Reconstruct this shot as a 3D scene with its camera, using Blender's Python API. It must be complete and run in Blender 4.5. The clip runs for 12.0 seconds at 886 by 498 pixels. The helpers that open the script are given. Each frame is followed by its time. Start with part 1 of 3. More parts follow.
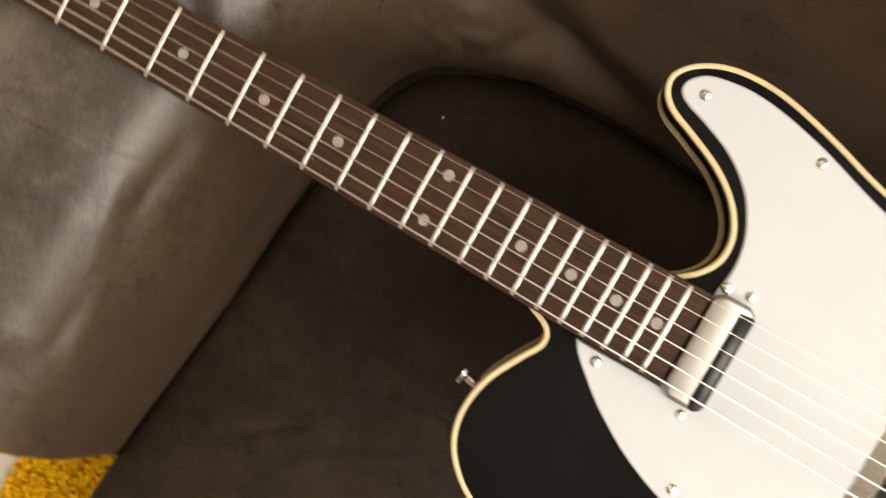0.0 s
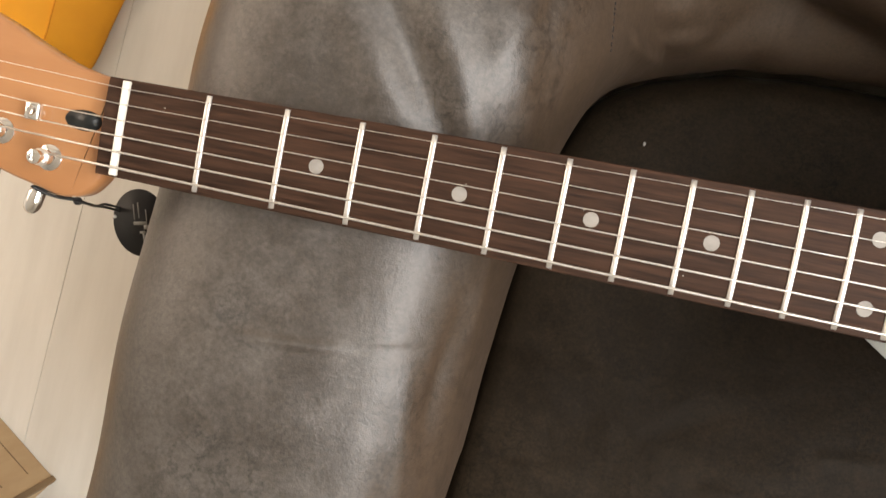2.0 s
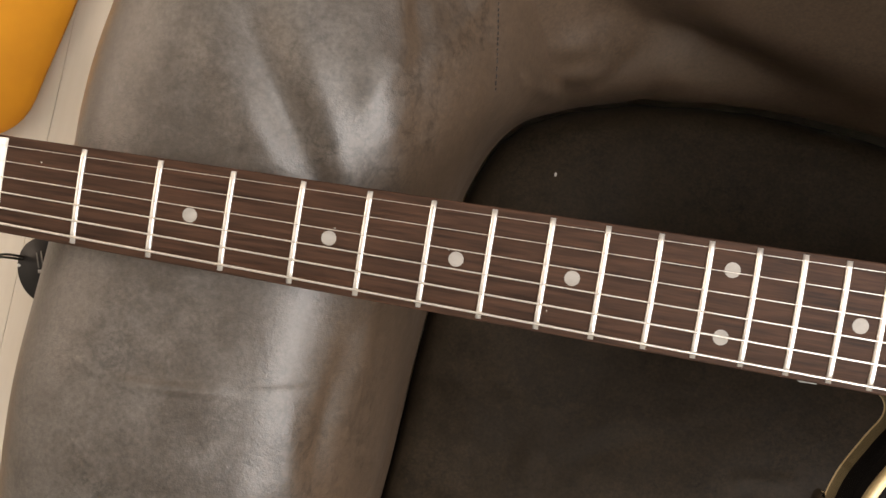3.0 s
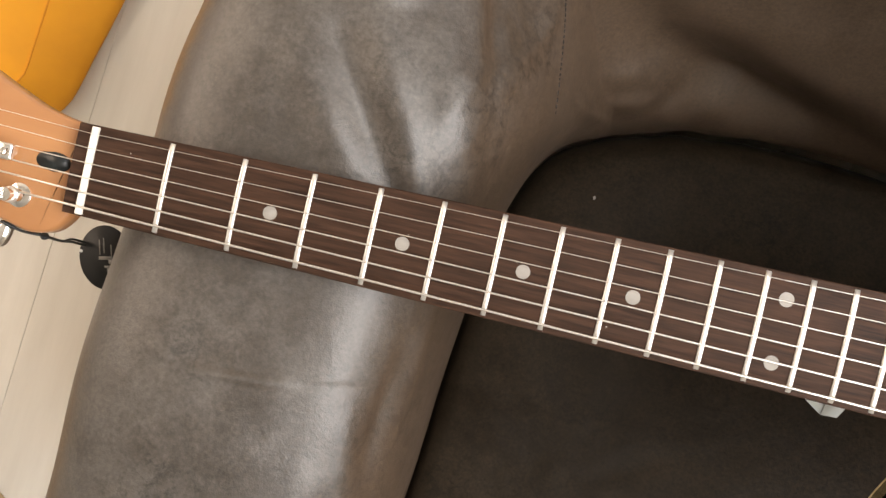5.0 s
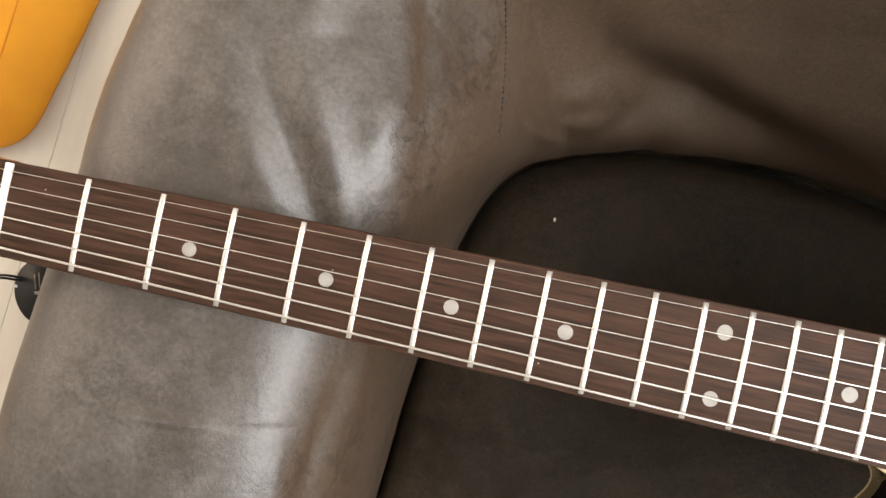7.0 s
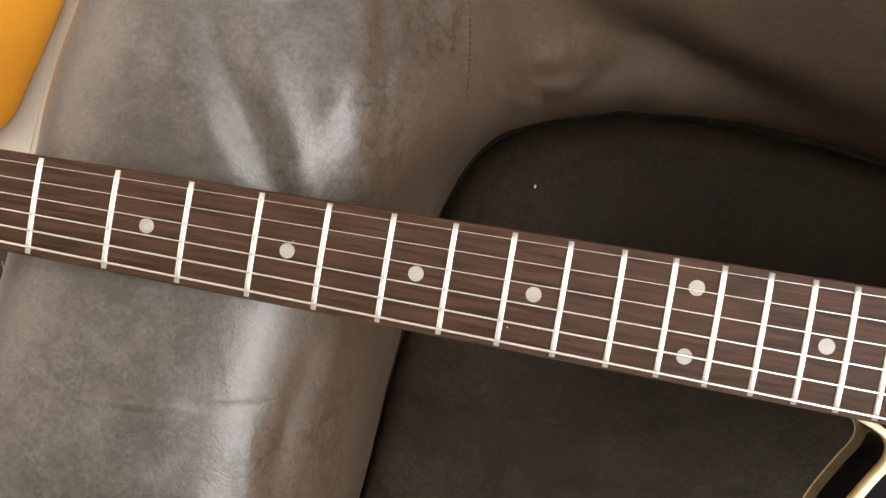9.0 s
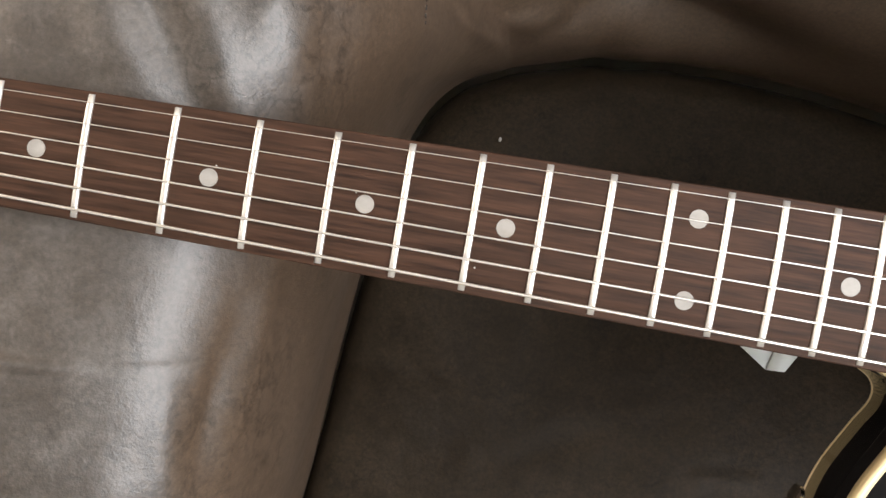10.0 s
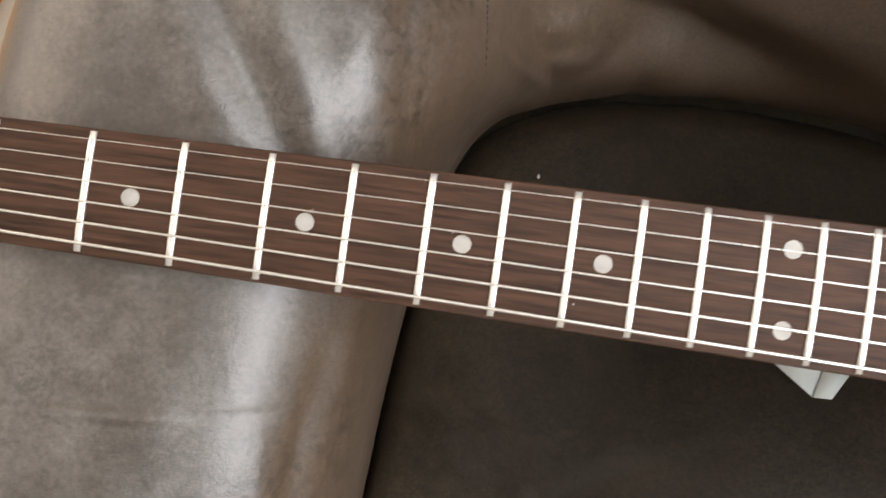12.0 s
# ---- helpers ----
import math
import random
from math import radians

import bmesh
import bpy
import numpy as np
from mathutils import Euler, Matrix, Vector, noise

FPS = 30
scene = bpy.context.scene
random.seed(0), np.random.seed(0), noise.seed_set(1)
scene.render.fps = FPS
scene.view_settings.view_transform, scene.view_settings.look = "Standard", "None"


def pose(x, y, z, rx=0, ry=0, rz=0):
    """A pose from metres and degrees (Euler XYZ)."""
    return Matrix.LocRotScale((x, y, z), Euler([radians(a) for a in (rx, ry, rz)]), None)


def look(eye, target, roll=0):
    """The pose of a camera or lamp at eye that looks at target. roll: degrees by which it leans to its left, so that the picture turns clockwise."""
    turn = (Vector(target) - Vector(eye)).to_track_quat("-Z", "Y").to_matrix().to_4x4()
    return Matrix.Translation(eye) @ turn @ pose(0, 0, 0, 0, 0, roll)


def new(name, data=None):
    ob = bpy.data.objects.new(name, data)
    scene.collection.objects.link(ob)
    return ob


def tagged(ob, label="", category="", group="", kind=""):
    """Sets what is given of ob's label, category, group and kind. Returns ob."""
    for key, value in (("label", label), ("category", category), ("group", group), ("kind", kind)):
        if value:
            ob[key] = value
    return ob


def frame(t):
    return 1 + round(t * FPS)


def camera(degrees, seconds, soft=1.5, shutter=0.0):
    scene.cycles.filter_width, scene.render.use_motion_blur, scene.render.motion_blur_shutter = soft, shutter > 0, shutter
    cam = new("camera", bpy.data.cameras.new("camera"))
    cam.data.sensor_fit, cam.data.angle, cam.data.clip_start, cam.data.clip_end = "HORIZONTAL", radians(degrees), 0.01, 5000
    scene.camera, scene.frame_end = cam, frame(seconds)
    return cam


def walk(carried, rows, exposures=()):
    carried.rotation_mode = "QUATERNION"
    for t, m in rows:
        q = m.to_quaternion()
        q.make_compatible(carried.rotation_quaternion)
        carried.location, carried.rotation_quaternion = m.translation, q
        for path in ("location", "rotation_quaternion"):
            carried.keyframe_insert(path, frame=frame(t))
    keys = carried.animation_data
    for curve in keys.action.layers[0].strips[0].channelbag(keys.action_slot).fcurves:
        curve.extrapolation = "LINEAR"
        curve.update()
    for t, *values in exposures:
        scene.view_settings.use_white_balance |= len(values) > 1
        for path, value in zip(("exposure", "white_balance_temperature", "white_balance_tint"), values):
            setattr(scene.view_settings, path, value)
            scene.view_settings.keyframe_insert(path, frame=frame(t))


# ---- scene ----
cam = camera(53.0, 12.0, soft=1.4, shutter=0.35)
H = 0.53          # height of the fretboard above the floor
ROWS = [
    (0, 0.3847, 0.0135, 0.4790, -0.55, 7.64, 29.71),
    (0.1, 0.3707, 0.0300, 0.4678, -1.88, 8.64, 26.88),
    (0.3, 0.3240, 0.0520, 0.4470, -3.95, 9.60, 19.66),
    (0.5, 0.2738, 0.0368, 0.4303, -2.42, 7.42, 14.03),
    (1, 0.2420, 0.0202, 0.4199, -3.88, 5.26, 8.43),
    (1.5, 0.1902, -0.0025, 0.3802, -4.08, 6.00, 10.53),
    (2, 0.1814, 0.0062, 0.3643, -3.49, 6.37, 10.94),
    (2.5, 0.2088, 0.0172, 0.3706, -2.61, 5.96, 10.06),
    (3, 0.2281, 0.0227, 0.3687, -2.19, 5.31, 9.13),
    (3.5, 0.2325, 0.0247, 0.3705, -2.07, 5.05, 8.67),
    (5.3, 0.1956, 0.0142, 0.3905, -0.33, 4.98, 13.46),
    (5.5, 0.2000, 0.0151, 0.3886, -0.03, 4.74, 13.54),
    (6, 0.1974, 0.0185, 0.3854, 0.14, 4.37, 14.00),
    (6.5, 0.1903, 0.0190, 0.3866, 0.19, 4.60, 13.91),
    (7, 0.2271, 0.0312, 0.3712, -0.16, 5.22, 12.05),
    (9, 0.2438, 0.0278, 0.3602, -1.64, 5.43, 9.71),
    (9.5, 0.2437, 0.0146, 0.3553, -1.40, 4.56, 9.44),
    (10, 0.2438, 0.0012, 0.3011, -1.80, 2.70, 9.68),
    (10.5, 0.2522, 0.0088, 0.3107, -1.21, 2.14, 8.93),
    (11, 0.2527, 0.0097, 0.3185, -0.25, 2.15, 9.19),
    (11.5, 0.2354, 0.0090, 0.3145, 0.66, 1.72, 9.23),
    (12, 0.2040, -0.0045, 0.3042, 0.57, 1.37, 8.05),
]
walk(cam, [(t, pose(x, y, z + H, rx, ry, rz)) for t, x, y, z, rx, ry, rz in ROWS],
     [(0.0, -0.60, 10800, 24), (0.3, -0.50, 12000, 27), (0.5, -0.30, 12200, 28), (0.7, -0.16, 10200, 24), (1.0, 0.02, 8700, 20), (2.0, -0.17, 8900, 21), (3.5, -0.21, 9000, 23), (6.5, 0.10, 8500, 20), (9.0, 0.10, 8400, 21), (10.5, 0.07, 7950, 19), (12.0, 0.20, 8000, 19)])

# ---- world and light ----
world = bpy.data.worlds.new("sky")
scene.world = world
world.use_nodes = True
wn = world.node_tree
sky = wn.nodes.new("ShaderNodeTexSky")
sky.sky_type = "NISHITA"
sky.sun_disc = False
sky.sun_elevation = radians(35)
sky.sun_rotation = radians(200)
wn.links.new(sky.outputs[0], wn.nodes["Background"].inputs[0])
wn.nodes["Background"].inputs[1].default_value = 0.12

sun = new("sun", bpy.data.lights.new("sun", "SUN"))
sun.data.energy, sun.data.angle, sun.data.color = 2.0, radians(0.5), (1.0, 0.95, 0.88)
sun.matrix_world = look((0, -6, 5), (0.2, 2.0, 0.2))


def daylight_lamp(name, eye, target, w, h, watts, colour):
    data = bpy.data.lights.new(name, "AREA")
    data.shape, data.size, data.size_y, data.energy, data.color = "RECTANGLE", w, h, watts, colour
    ob = new(name, data)
    ob.matrix_world = look(eye, target)
    return ob


daylight_lamp("unseen_daylight", (1.34, -0.08, 1.86), (0.15, -0.03, 0.45), 2.0, 1.1, 94, (0.70, 0.85, 1.0))
# fill lamp added in the west to brighten the floor and orange cushion
daylight_lamp("unseen_daylight", (-1.92, 0.55, 1.45), (-0.4, 0.0, 0.2), 1.3, 1.4, 26, (1.0, 0.94, 0.86))


# ---- materials ----
def node(nt, kind, **values):
    n = nt.nodes.new(kind)
    for k, v in values.items():
        n.inputs[k].default_value = v
    return n


def mat(name, base, rough=0.5, metal=0.0, var=0.15, scale=15.0, bump=0.0, bscale=200.0, other=None, rvar=0.1, stretch=(1, 1, 1), coat=0.0, random_tint=0.0, spec=0.5):
    m = bpy.data.materials.new(name)
    m.use_nodes = True
    nt = m.node_tree
    b = nt.nodes["Principled BSDF"]
    tc = nt.nodes.new("ShaderNodeTexCoord")
    mp = nt.nodes.new("ShaderNodeMapping")
    mp.inputs["Scale"].default_value = stretch
    nt.links.new(tc.outputs["Object"], mp.inputs["Vector"])
    n1 = node(nt, "ShaderNodeTexNoise", Scale=scale, Detail=6.0, Roughness=0.6)
    nt.links.new(mp.outputs[0], n1.inputs["Vector"])
    ramp = nt.nodes.new("ShaderNodeValToRGB")
    lo = other if other else tuple(c * (1 - var) for c in base)
    hi = base if other else tuple(min(1, c * (1 + var)) for c in base)
    ramp.color_ramp.elements[0].position, ramp.color_ramp.elements[0].color = 0.32, (*lo, 1)
    ramp.color_ramp.elements[1].position, ramp.color_ramp.elements[1].color = 0.68, (*hi, 1)
    nt.links.new(n1.outputs["Fac"], ramp.inputs[0])
    colour = ramp.outputs[0]
    if random_tint:
        info = nt.nodes.new("ShaderNodeObjectInfo")
        mr = node(nt, "ShaderNodeMapRange")
        mr.inputs["To Min"].default_value, mr.inputs["To Max"].default_value = 1 - random_tint, 1 + random_tint
        nt.links.new(info.outputs["Random"], mr.inputs["Value"])
        hsv = node(nt, "ShaderNodeHueSaturation")
        nt.links.new(mr.outputs[0], hsv.inputs["Value"])
        nt.links.new(colour, hsv.inputs["Color"])
        colour = hsv.outputs[0]
    nt.links.new(colour, b.inputs["Base Color"])
    n2 = node(nt, "ShaderNodeTexNoise", Scale=bscale, Detail=4.0, Roughness=0.6)
    nt.links.new(mp.outputs[0], n2.inputs["Vector"])
    r = node(nt, "ShaderNodeMapRange")
    r.inputs["To Min"].default_value, r.inputs["To Max"].default_value = max(0.02, rough - rvar), min(1, rough + rvar)
    nt.links.new(n1.outputs["Fac"], r.inputs["Value"])
    nt.links.new(r.outputs[0], b.inputs["Roughness"])
    b.inputs["Metallic"].default_value = metal
    b.inputs["Coat Weight"].default_value = coat
    b.inputs["Coat Roughness"].default_value = 0.05
    b.inputs["Specular IOR Level"].default_value = spec
    if bump:
        bp = node(nt, "ShaderNodeBump", Strength=1.0, Distance=bump)
        nt.links.new(n2.outputs["Fac"], bp.inputs["Height"])
        nt.links.new(bp.outputs[0], b.inputs["Normal"])
    return m


def leather(name, brown, worn, rough, grain, wear, spec=0.5, crinkle=0.0007, cracks=0.40, side=None):
    """Worn hide: brown with rubbed greyish patches, fine grain and small creases."""
    m = bpy.data.materials.new(name)
    m.use_nodes = True
    nt = m.node_tree
    b = nt.nodes["Principled BSDF"]
    tc = nt.nodes.new("ShaderNodeTexCoord")
    big = node(nt, "ShaderNodeTexNoise", Scale=9.0, Detail=3.0, Roughness=0.5)
    mid = node(nt, "ShaderNodeTexNoise", Scale=46.0, Detail=10.0, Roughness=0.80, Distortion=0.3)
    fine = node(nt, "ShaderNodeTexVoronoi", Scale=1100.0)
    crease = node(nt, "ShaderNodeTexNoise", Scale=42.0, Detail=8.0, Roughness=0.62, Distortion=0.2)
    for n in (big, mid, fine, crease):
        nt.links.new(tc.outputs["Object"], n.inputs["Vector"])
    add = nt.nodes.new("ShaderNodeMath")
    add.operation = "MULTIPLY_ADD"
    add.inputs[1].default_value = 0.40
    half = nt.nodes.new("ShaderNodeMath")
    half.operation = "MULTIPLY"
    half.inputs[1].default_value = 0.60
    nt.links.new(mid.outputs["Fac"], half.inputs[0])
    nt.links.new(big.outputs["Fac"], add.inputs[0])
    nt.links.new(half.outputs[0], add.inputs[2])
    ramp = nt.nodes.new("ShaderNodeValToRGB")
    ramp.color_ramp.elements[0].position, ramp.color_ramp.elements[0].color = 0.42, (*brown, 1)
    ramp.color_ramp.elements[1].position, ramp.color_ramp.elements[1].color = 0.57, (*worn, 1)
    nt.links.new(add.outputs[0], ramp.inputs[0])
    # fine pores and a patchy network of dry cracks
    bend = node(nt, "ShaderNodeTexNoise", Scale=60.0, Detail=5.0, Roughness=0.65)
    nt.links.new(tc.outputs["Object"], bend.inputs["Vector"])
    push = nt.nodes.new("ShaderNodeVectorMath")
    push.operation = "MULTIPLY_ADD"
    push.inputs[1].default_value = (0.035, 0.035, 0.035)
    nt.links.new(bend.outputs["Color"], push.inputs[0])
    nt.links.new(tc.outputs["Object"], push.inputs[2])
    net = node(nt, "ShaderNodeTexVoronoi", Scale=62.0)
    net.feature = "DISTANCE_TO_EDGE"
    nt.links.new(push.outputs[0], net.inputs["Vector"])
    line = node(nt, "ShaderNodeMapRange")
    line.inputs["From Min"].default_value, line.inputs["From Max"].default_value = 0.0, 0.10
    line.inputs["To Min"].default_value, line.inputs["To Max"].default_value = 1.0, 0.0
    nt.links.new(net.outputs["Distance"], line.inputs["Value"])
    where = node(nt, "ShaderNodeTexNoise", Scale=17.0, Detail=2.0)
    nt.links.new(tc.outputs["Object"], where.inputs["Vector"])
    patch = node(nt, "ShaderNodeMapRange")
    patch.inputs["From Min"].default_value, patch.inputs["From Max"].default_value = 0.46, 0.66
    patch.inputs["To Max"].default_value = cracks
    nt.links.new(where.outputs["Fac"], patch.inputs["Value"])
    both = nt.nodes.new("ShaderNodeMath")
    both.operation = "MULTIPLY"
    nt.links.new(line.outputs[0], both.inputs[0])
    nt.links.new(patch.outputs[0], both.inputs[1])
    pores = node(nt, "ShaderNodeTexNoise", Scale=420.0, Detail=3.0, Roughness=0.7)
    nt.links.new(tc.outputs["Object"], pores.inputs["Vector"])
    spots = node(nt, "ShaderNodeMapRange")
    spots.inputs["From Min"].default_value, spots.inputs["From Max"].default_value = 0.3, 0.7
    spots.inputs["To Min"].default_value, spots.inputs["To Max"].default_value = 0.68, 1.28
    nt.links.new(pores.outputs["Fac"], spots.inputs["Value"])
    tone = node(nt, "ShaderNodeHueSaturation")
    less = nt.nodes.new("ShaderNodeMath")
    less.operation = "MULTIPLY_ADD"
    less.inputs[1].default_value = -1.0
    nt.links.new(both.outputs[0], less.inputs[0])
    nt.links.new(spots.outputs[0], less.inputs[2])
    nt.links.new(less.outputs[0], tone.inputs["Value"])
    hide = ramp.outputs[0]
    if side:      # grey of cool daylight painted on upper faces, brown of floor bounce on sides
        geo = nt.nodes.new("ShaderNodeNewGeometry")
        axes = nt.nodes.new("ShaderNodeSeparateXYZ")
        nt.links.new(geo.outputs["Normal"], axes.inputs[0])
        upward = nt.nodes.new("ShaderNodeMath")
        upward.operation = "MULTIPLY_ADD"
        upward.inputs[1].default_value = 0.3
        nt.links.new(mid.outputs["Fac"], upward.inputs[0])
        nt.links.new(axes.outputs["Z"], upward.inputs[2])
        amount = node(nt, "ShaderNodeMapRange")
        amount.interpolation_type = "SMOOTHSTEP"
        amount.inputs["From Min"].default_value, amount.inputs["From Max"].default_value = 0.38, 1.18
        nt.links.new(upward.outputs[0], amount.inputs["Value"])
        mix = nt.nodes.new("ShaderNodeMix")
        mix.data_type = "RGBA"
        # the grey only on the high parts
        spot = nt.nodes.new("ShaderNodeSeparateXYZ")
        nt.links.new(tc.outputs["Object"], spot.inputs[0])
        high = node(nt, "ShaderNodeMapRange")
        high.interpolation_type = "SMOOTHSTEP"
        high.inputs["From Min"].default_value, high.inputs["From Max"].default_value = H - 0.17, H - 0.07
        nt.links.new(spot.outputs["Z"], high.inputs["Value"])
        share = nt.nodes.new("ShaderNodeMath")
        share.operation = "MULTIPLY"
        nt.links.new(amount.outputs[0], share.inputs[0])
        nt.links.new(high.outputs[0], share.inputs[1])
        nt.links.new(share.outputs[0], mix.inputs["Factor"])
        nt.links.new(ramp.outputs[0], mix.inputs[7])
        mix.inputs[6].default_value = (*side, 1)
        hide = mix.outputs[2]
    nt.links.new(hide, tone.inputs["Color"])
    nt.links.new(tone.outputs[0], b.inputs["Base Color"])
    r = node(nt, "ShaderNodeMapRange")
    r.inputs["From Min"].default_value, r.inputs["From Max"].default_value = 0.3, 0.7
    r.inputs["To Min"].default_value, r.inputs["To Max"].default_value = rough - wear, rough + wear
    nt.links.new(add.outputs[0], r.inputs["Value"])
    nt.links.new(r.outputs[0], b.inputs["Roughness"])
    b.inputs["Specular IOR Level"].default_value = spec
    b1 = node(nt, "ShaderNodeBump", Strength=1.0, Distance=grain)
    nt.links.new(fine.outputs["Distance"], b1.inputs["Height"])
    b2 = node(nt, "ShaderNodeBump", Strength=1.0, Distance=crinkle)
    nt.links.new(crease.outputs["Fac"], b2.inputs["Height"])
    nt.links.new(b1.outputs[0], b2.inputs["Normal"])
    b3 = node(nt, "ShaderNodeBump", Strength=1.0, Distance=0.00010)
    b3.invert = True
    nt.links.new(both.outputs[0], b3.inputs["Height"])
    nt.links.new(b2.outputs[0], b3.inputs["Normal"])
    nt.links.new(b3.outputs[0], b.inputs["Normal"])
    return m


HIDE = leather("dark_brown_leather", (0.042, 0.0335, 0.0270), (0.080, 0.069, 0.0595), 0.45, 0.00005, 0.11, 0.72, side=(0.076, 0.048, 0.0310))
# seat colour darkened to hold the shade under the guitar and the back
SHADED_SEAT_HIDE = leather("shaded_seat_leather", (0.0175, 0.0112, 0.0062), (0.030, 0.0200, 0.0118), 0.60, 0.00003, 0.07, 0.16, 0.0016)
THREAD = mat("dark_thread", (0.012, 0.010, 0.009), 0.7)
ROSEWOOD = mat("rosewood", (0.064, 0.030, 0.0185), 0.54, other=(0.021, 0.0110, 0.0075), scale=620, stretch=(0.065, 1.0, 1), bump=0.00012, bscale=260, rvar=0.08, spec=0.12)
MAPLE = mat("roasted_maple", (0.45, 0.205, 0.085), 0.36, other=(0.36, 0.150, 0.062), scale=26, stretch=(0.3, 1.5, 1), bump=0.00003, bscale=150, coat=0.25)
FRETWIRE = mat("nickel_fret_wire", (0.88, 0.86, 0.82), 0.31, 0.8, var=0.05, scale=300, rvar=0.06)
STEEL = mat("steel_string", (0.80, 0.77, 0.72), 0.36, 0.9, var=0.02, scale=60, rvar=0.02)
CHROME = mat("chrome", (0.85, 0.84, 0.82), 0.10, 1.0, var=0.03, scale=60, rvar=0.04)
SATIN = mat("satin_nickel", (0.44, 0.43, 0.41), 0.42, 1.0, var=0.04, scale=50, rvar=0.05)
PEARL = mat("pale_dot_inlay", (0.27, 0.25, 0.225), 0.5, var=0.12, scale=180)
BONE = mat("bone_nut", (0.80, 0.76, 0.68), 0.4, var=0.05, scale=120)
GLOSS_BLACK = mat("black_gloss_lacquer", (0.006, 0.006, 0.0065), 0.05, var=0.2, rvar=0.02, spec=0.18)
CREAM = mat("cream_binding", (0.62, 0.50, 0.29), 0.3, var=0.08, scale=40, coat=0.3)
GUARD = mat("white_pickguard", (0.47, 0.515, 0.545), 0.45, var=0.02, scale=30, rvar=0.03, spec=0.3)
BLACK_PLASTIC = mat("black_plastic", (0.012, 0.013, 0.014), 0.4, var=0.2)
RECESS = mat("dark_recess", (0.006, 0.010, 0.011), 0.35, var=0.2)
TAG_CARD = mat("black_card", (0.014, 0.013, 0.013), 0.5, var=0.2, scale=80)
TAG_MARK = mat("grey_print", (0.34, 0.33, 0.31), 0.6)
PAPER = mat("white_paper", (0.74, 0.78, 0.76), 0.6, var=0.03, scale=30)
OAK = mat("pale_oak_plank", (0.73, 0.71, 0.655), 0.45, other=(0.645, 0.625, 0.57), scale=9, stretch=(4, 0.5, 1), bump=0.0002, bscale=60, random_tint=0.05)
JOINT = mat("floor_joint", (0.50, 0.44, 0.37), 0.8)
WALL = mat("matt_wall_paint", (0.72, 0.70, 0.66), 0.85, var=0.03, scale=4, bump=0.0003, bscale=120)
CEIL = mat("white_ceiling_paint", (0.80, 0.79, 0.77), 0.9, var=0.02, scale=4)
FRAME = mat("white_window_frame", (0.8, 0.8, 0.78), 0.4, var=0.02)
ORANGE = mat("orange_canvas", (0.98, 0.385, 0.030), 0.75, var=0.07, scale=14, bump=0.00025, bscale=900)
PIPING = mat("orange_seam", (0.80, 0.28, 0.018), 0.8, var=0.08, scale=60)
CARTON = mat("corrugated_cardboard", (0.56, 0.39, 0.23), 0.75, other=(0.48, 0.32, 0.18), scale=12, stretch=(1, 6, 1), bump=0.0002, bscale=120)
CARTON_IN = mat("cardboard_edge", (0.24, 0.155, 0.085), 0.8)
SHAG = mat("yellow_shag", (0.95, 0.60, 0.035), 0.8, other=(0.88, 0.50, 0.022), scale=60)
DUST = mat("pale_lint", (0.5, 0.48, 0.44), 0.9)


# ---- mesh tools ----
def part(name, bm, material, parent=None, label="", smooth=True, up=0.0):
    """Links a bmesh as one mesh object, under a thing or a part."""
    if up:
        bmesh.ops.translate(bm, verts=bm.verts, vec=(0, 0, up))
    for f in bm.faces:
        f.smooth = smooth
    me = bpy.data.meshes.new(name)
    bm.to_mesh(me)
    bm.free()
    me.materials.append(material)
    ob = new(name, me)
    if parent:
        ob.parent = parent
        ob.matrix_parent_inverse = Matrix.Translation(parent.location).inverted() if parent.type == "EMPTY" else Matrix()
    if label:
        ob["label"] = label
    return ob


def thing(name, place, label, category, group="", kind=""):
    ob = new(name)
    ob.location = place
    ob.empty_display_size = 0.05
    return tagged(ob, label, category, group, kind)


def catmull(pts, n=6, closed=False):
    """A smooth line through the points."""
    p = [Vector(q) for q in pts]
    out, m = [], len(p)
    for i in range(m if closed else m - 1):
        if closed:
            a, b, c, d = p[(i - 1) % m], p[i], p[(i + 1) % m], p[(i + 2) % m]
        else:
            a, b, c, d = p[max(i - 1, 0)], p[i], p[i + 1], p[min(i + 2, m - 1)]
        for k in range(n):
            t = k / n
            out.append(0.5 * (2 * b + (c - a) * t + (2 * a - 5 * b + 4 * c - d) * t * t + (3 * b - a - 3 * c + d) * t ** 3))
    if not closed:
        out.append(p[-1])
    return out


def offset(line, d):
    """A closed plan line (counter-clockwise) moved outwards by d."""
    out, m = [], len(line)
    for i in range(m):
        t = (line[(i + 1) % m] - line[i - 1]).normalized()
        out.append(Vector((line[i].x + t.y * d, line[i].y - t.x * d)))
    return out


def ccw(line):
    area = sum(line[i - 1].x * line[i].y - line[i].x * line[i - 1].y for i in range(len(line)))
    return line if area > 0 else line[::-1]


def slab(levels, line, caps=True):
    """A solid with a plan line; levels are (z, offset) from below upwards."""
    bm = bmesh.new()
    line = ccw(line)
    rings = []
    for z, d in levels:
        rings.append([bm.verts.new((q.x, q.y, z)) for q in (offset(line, d) if d else line)])
    for a, b in zip(rings, rings[1:]):
        for i in range(len(line)):
            j = (i + 1) % len(line)
            bm.faces.new((a[i], a[j], b[j], b[i]))
    if caps:
        bm.faces.new(rings[0][::-1])
        bm.faces.new(rings[-1])
    for e in bm.edges:
        if len(e.link_faces) == 2 and e.calc_face_angle(0) > 0.7:
            e.smooth = False
    return bm


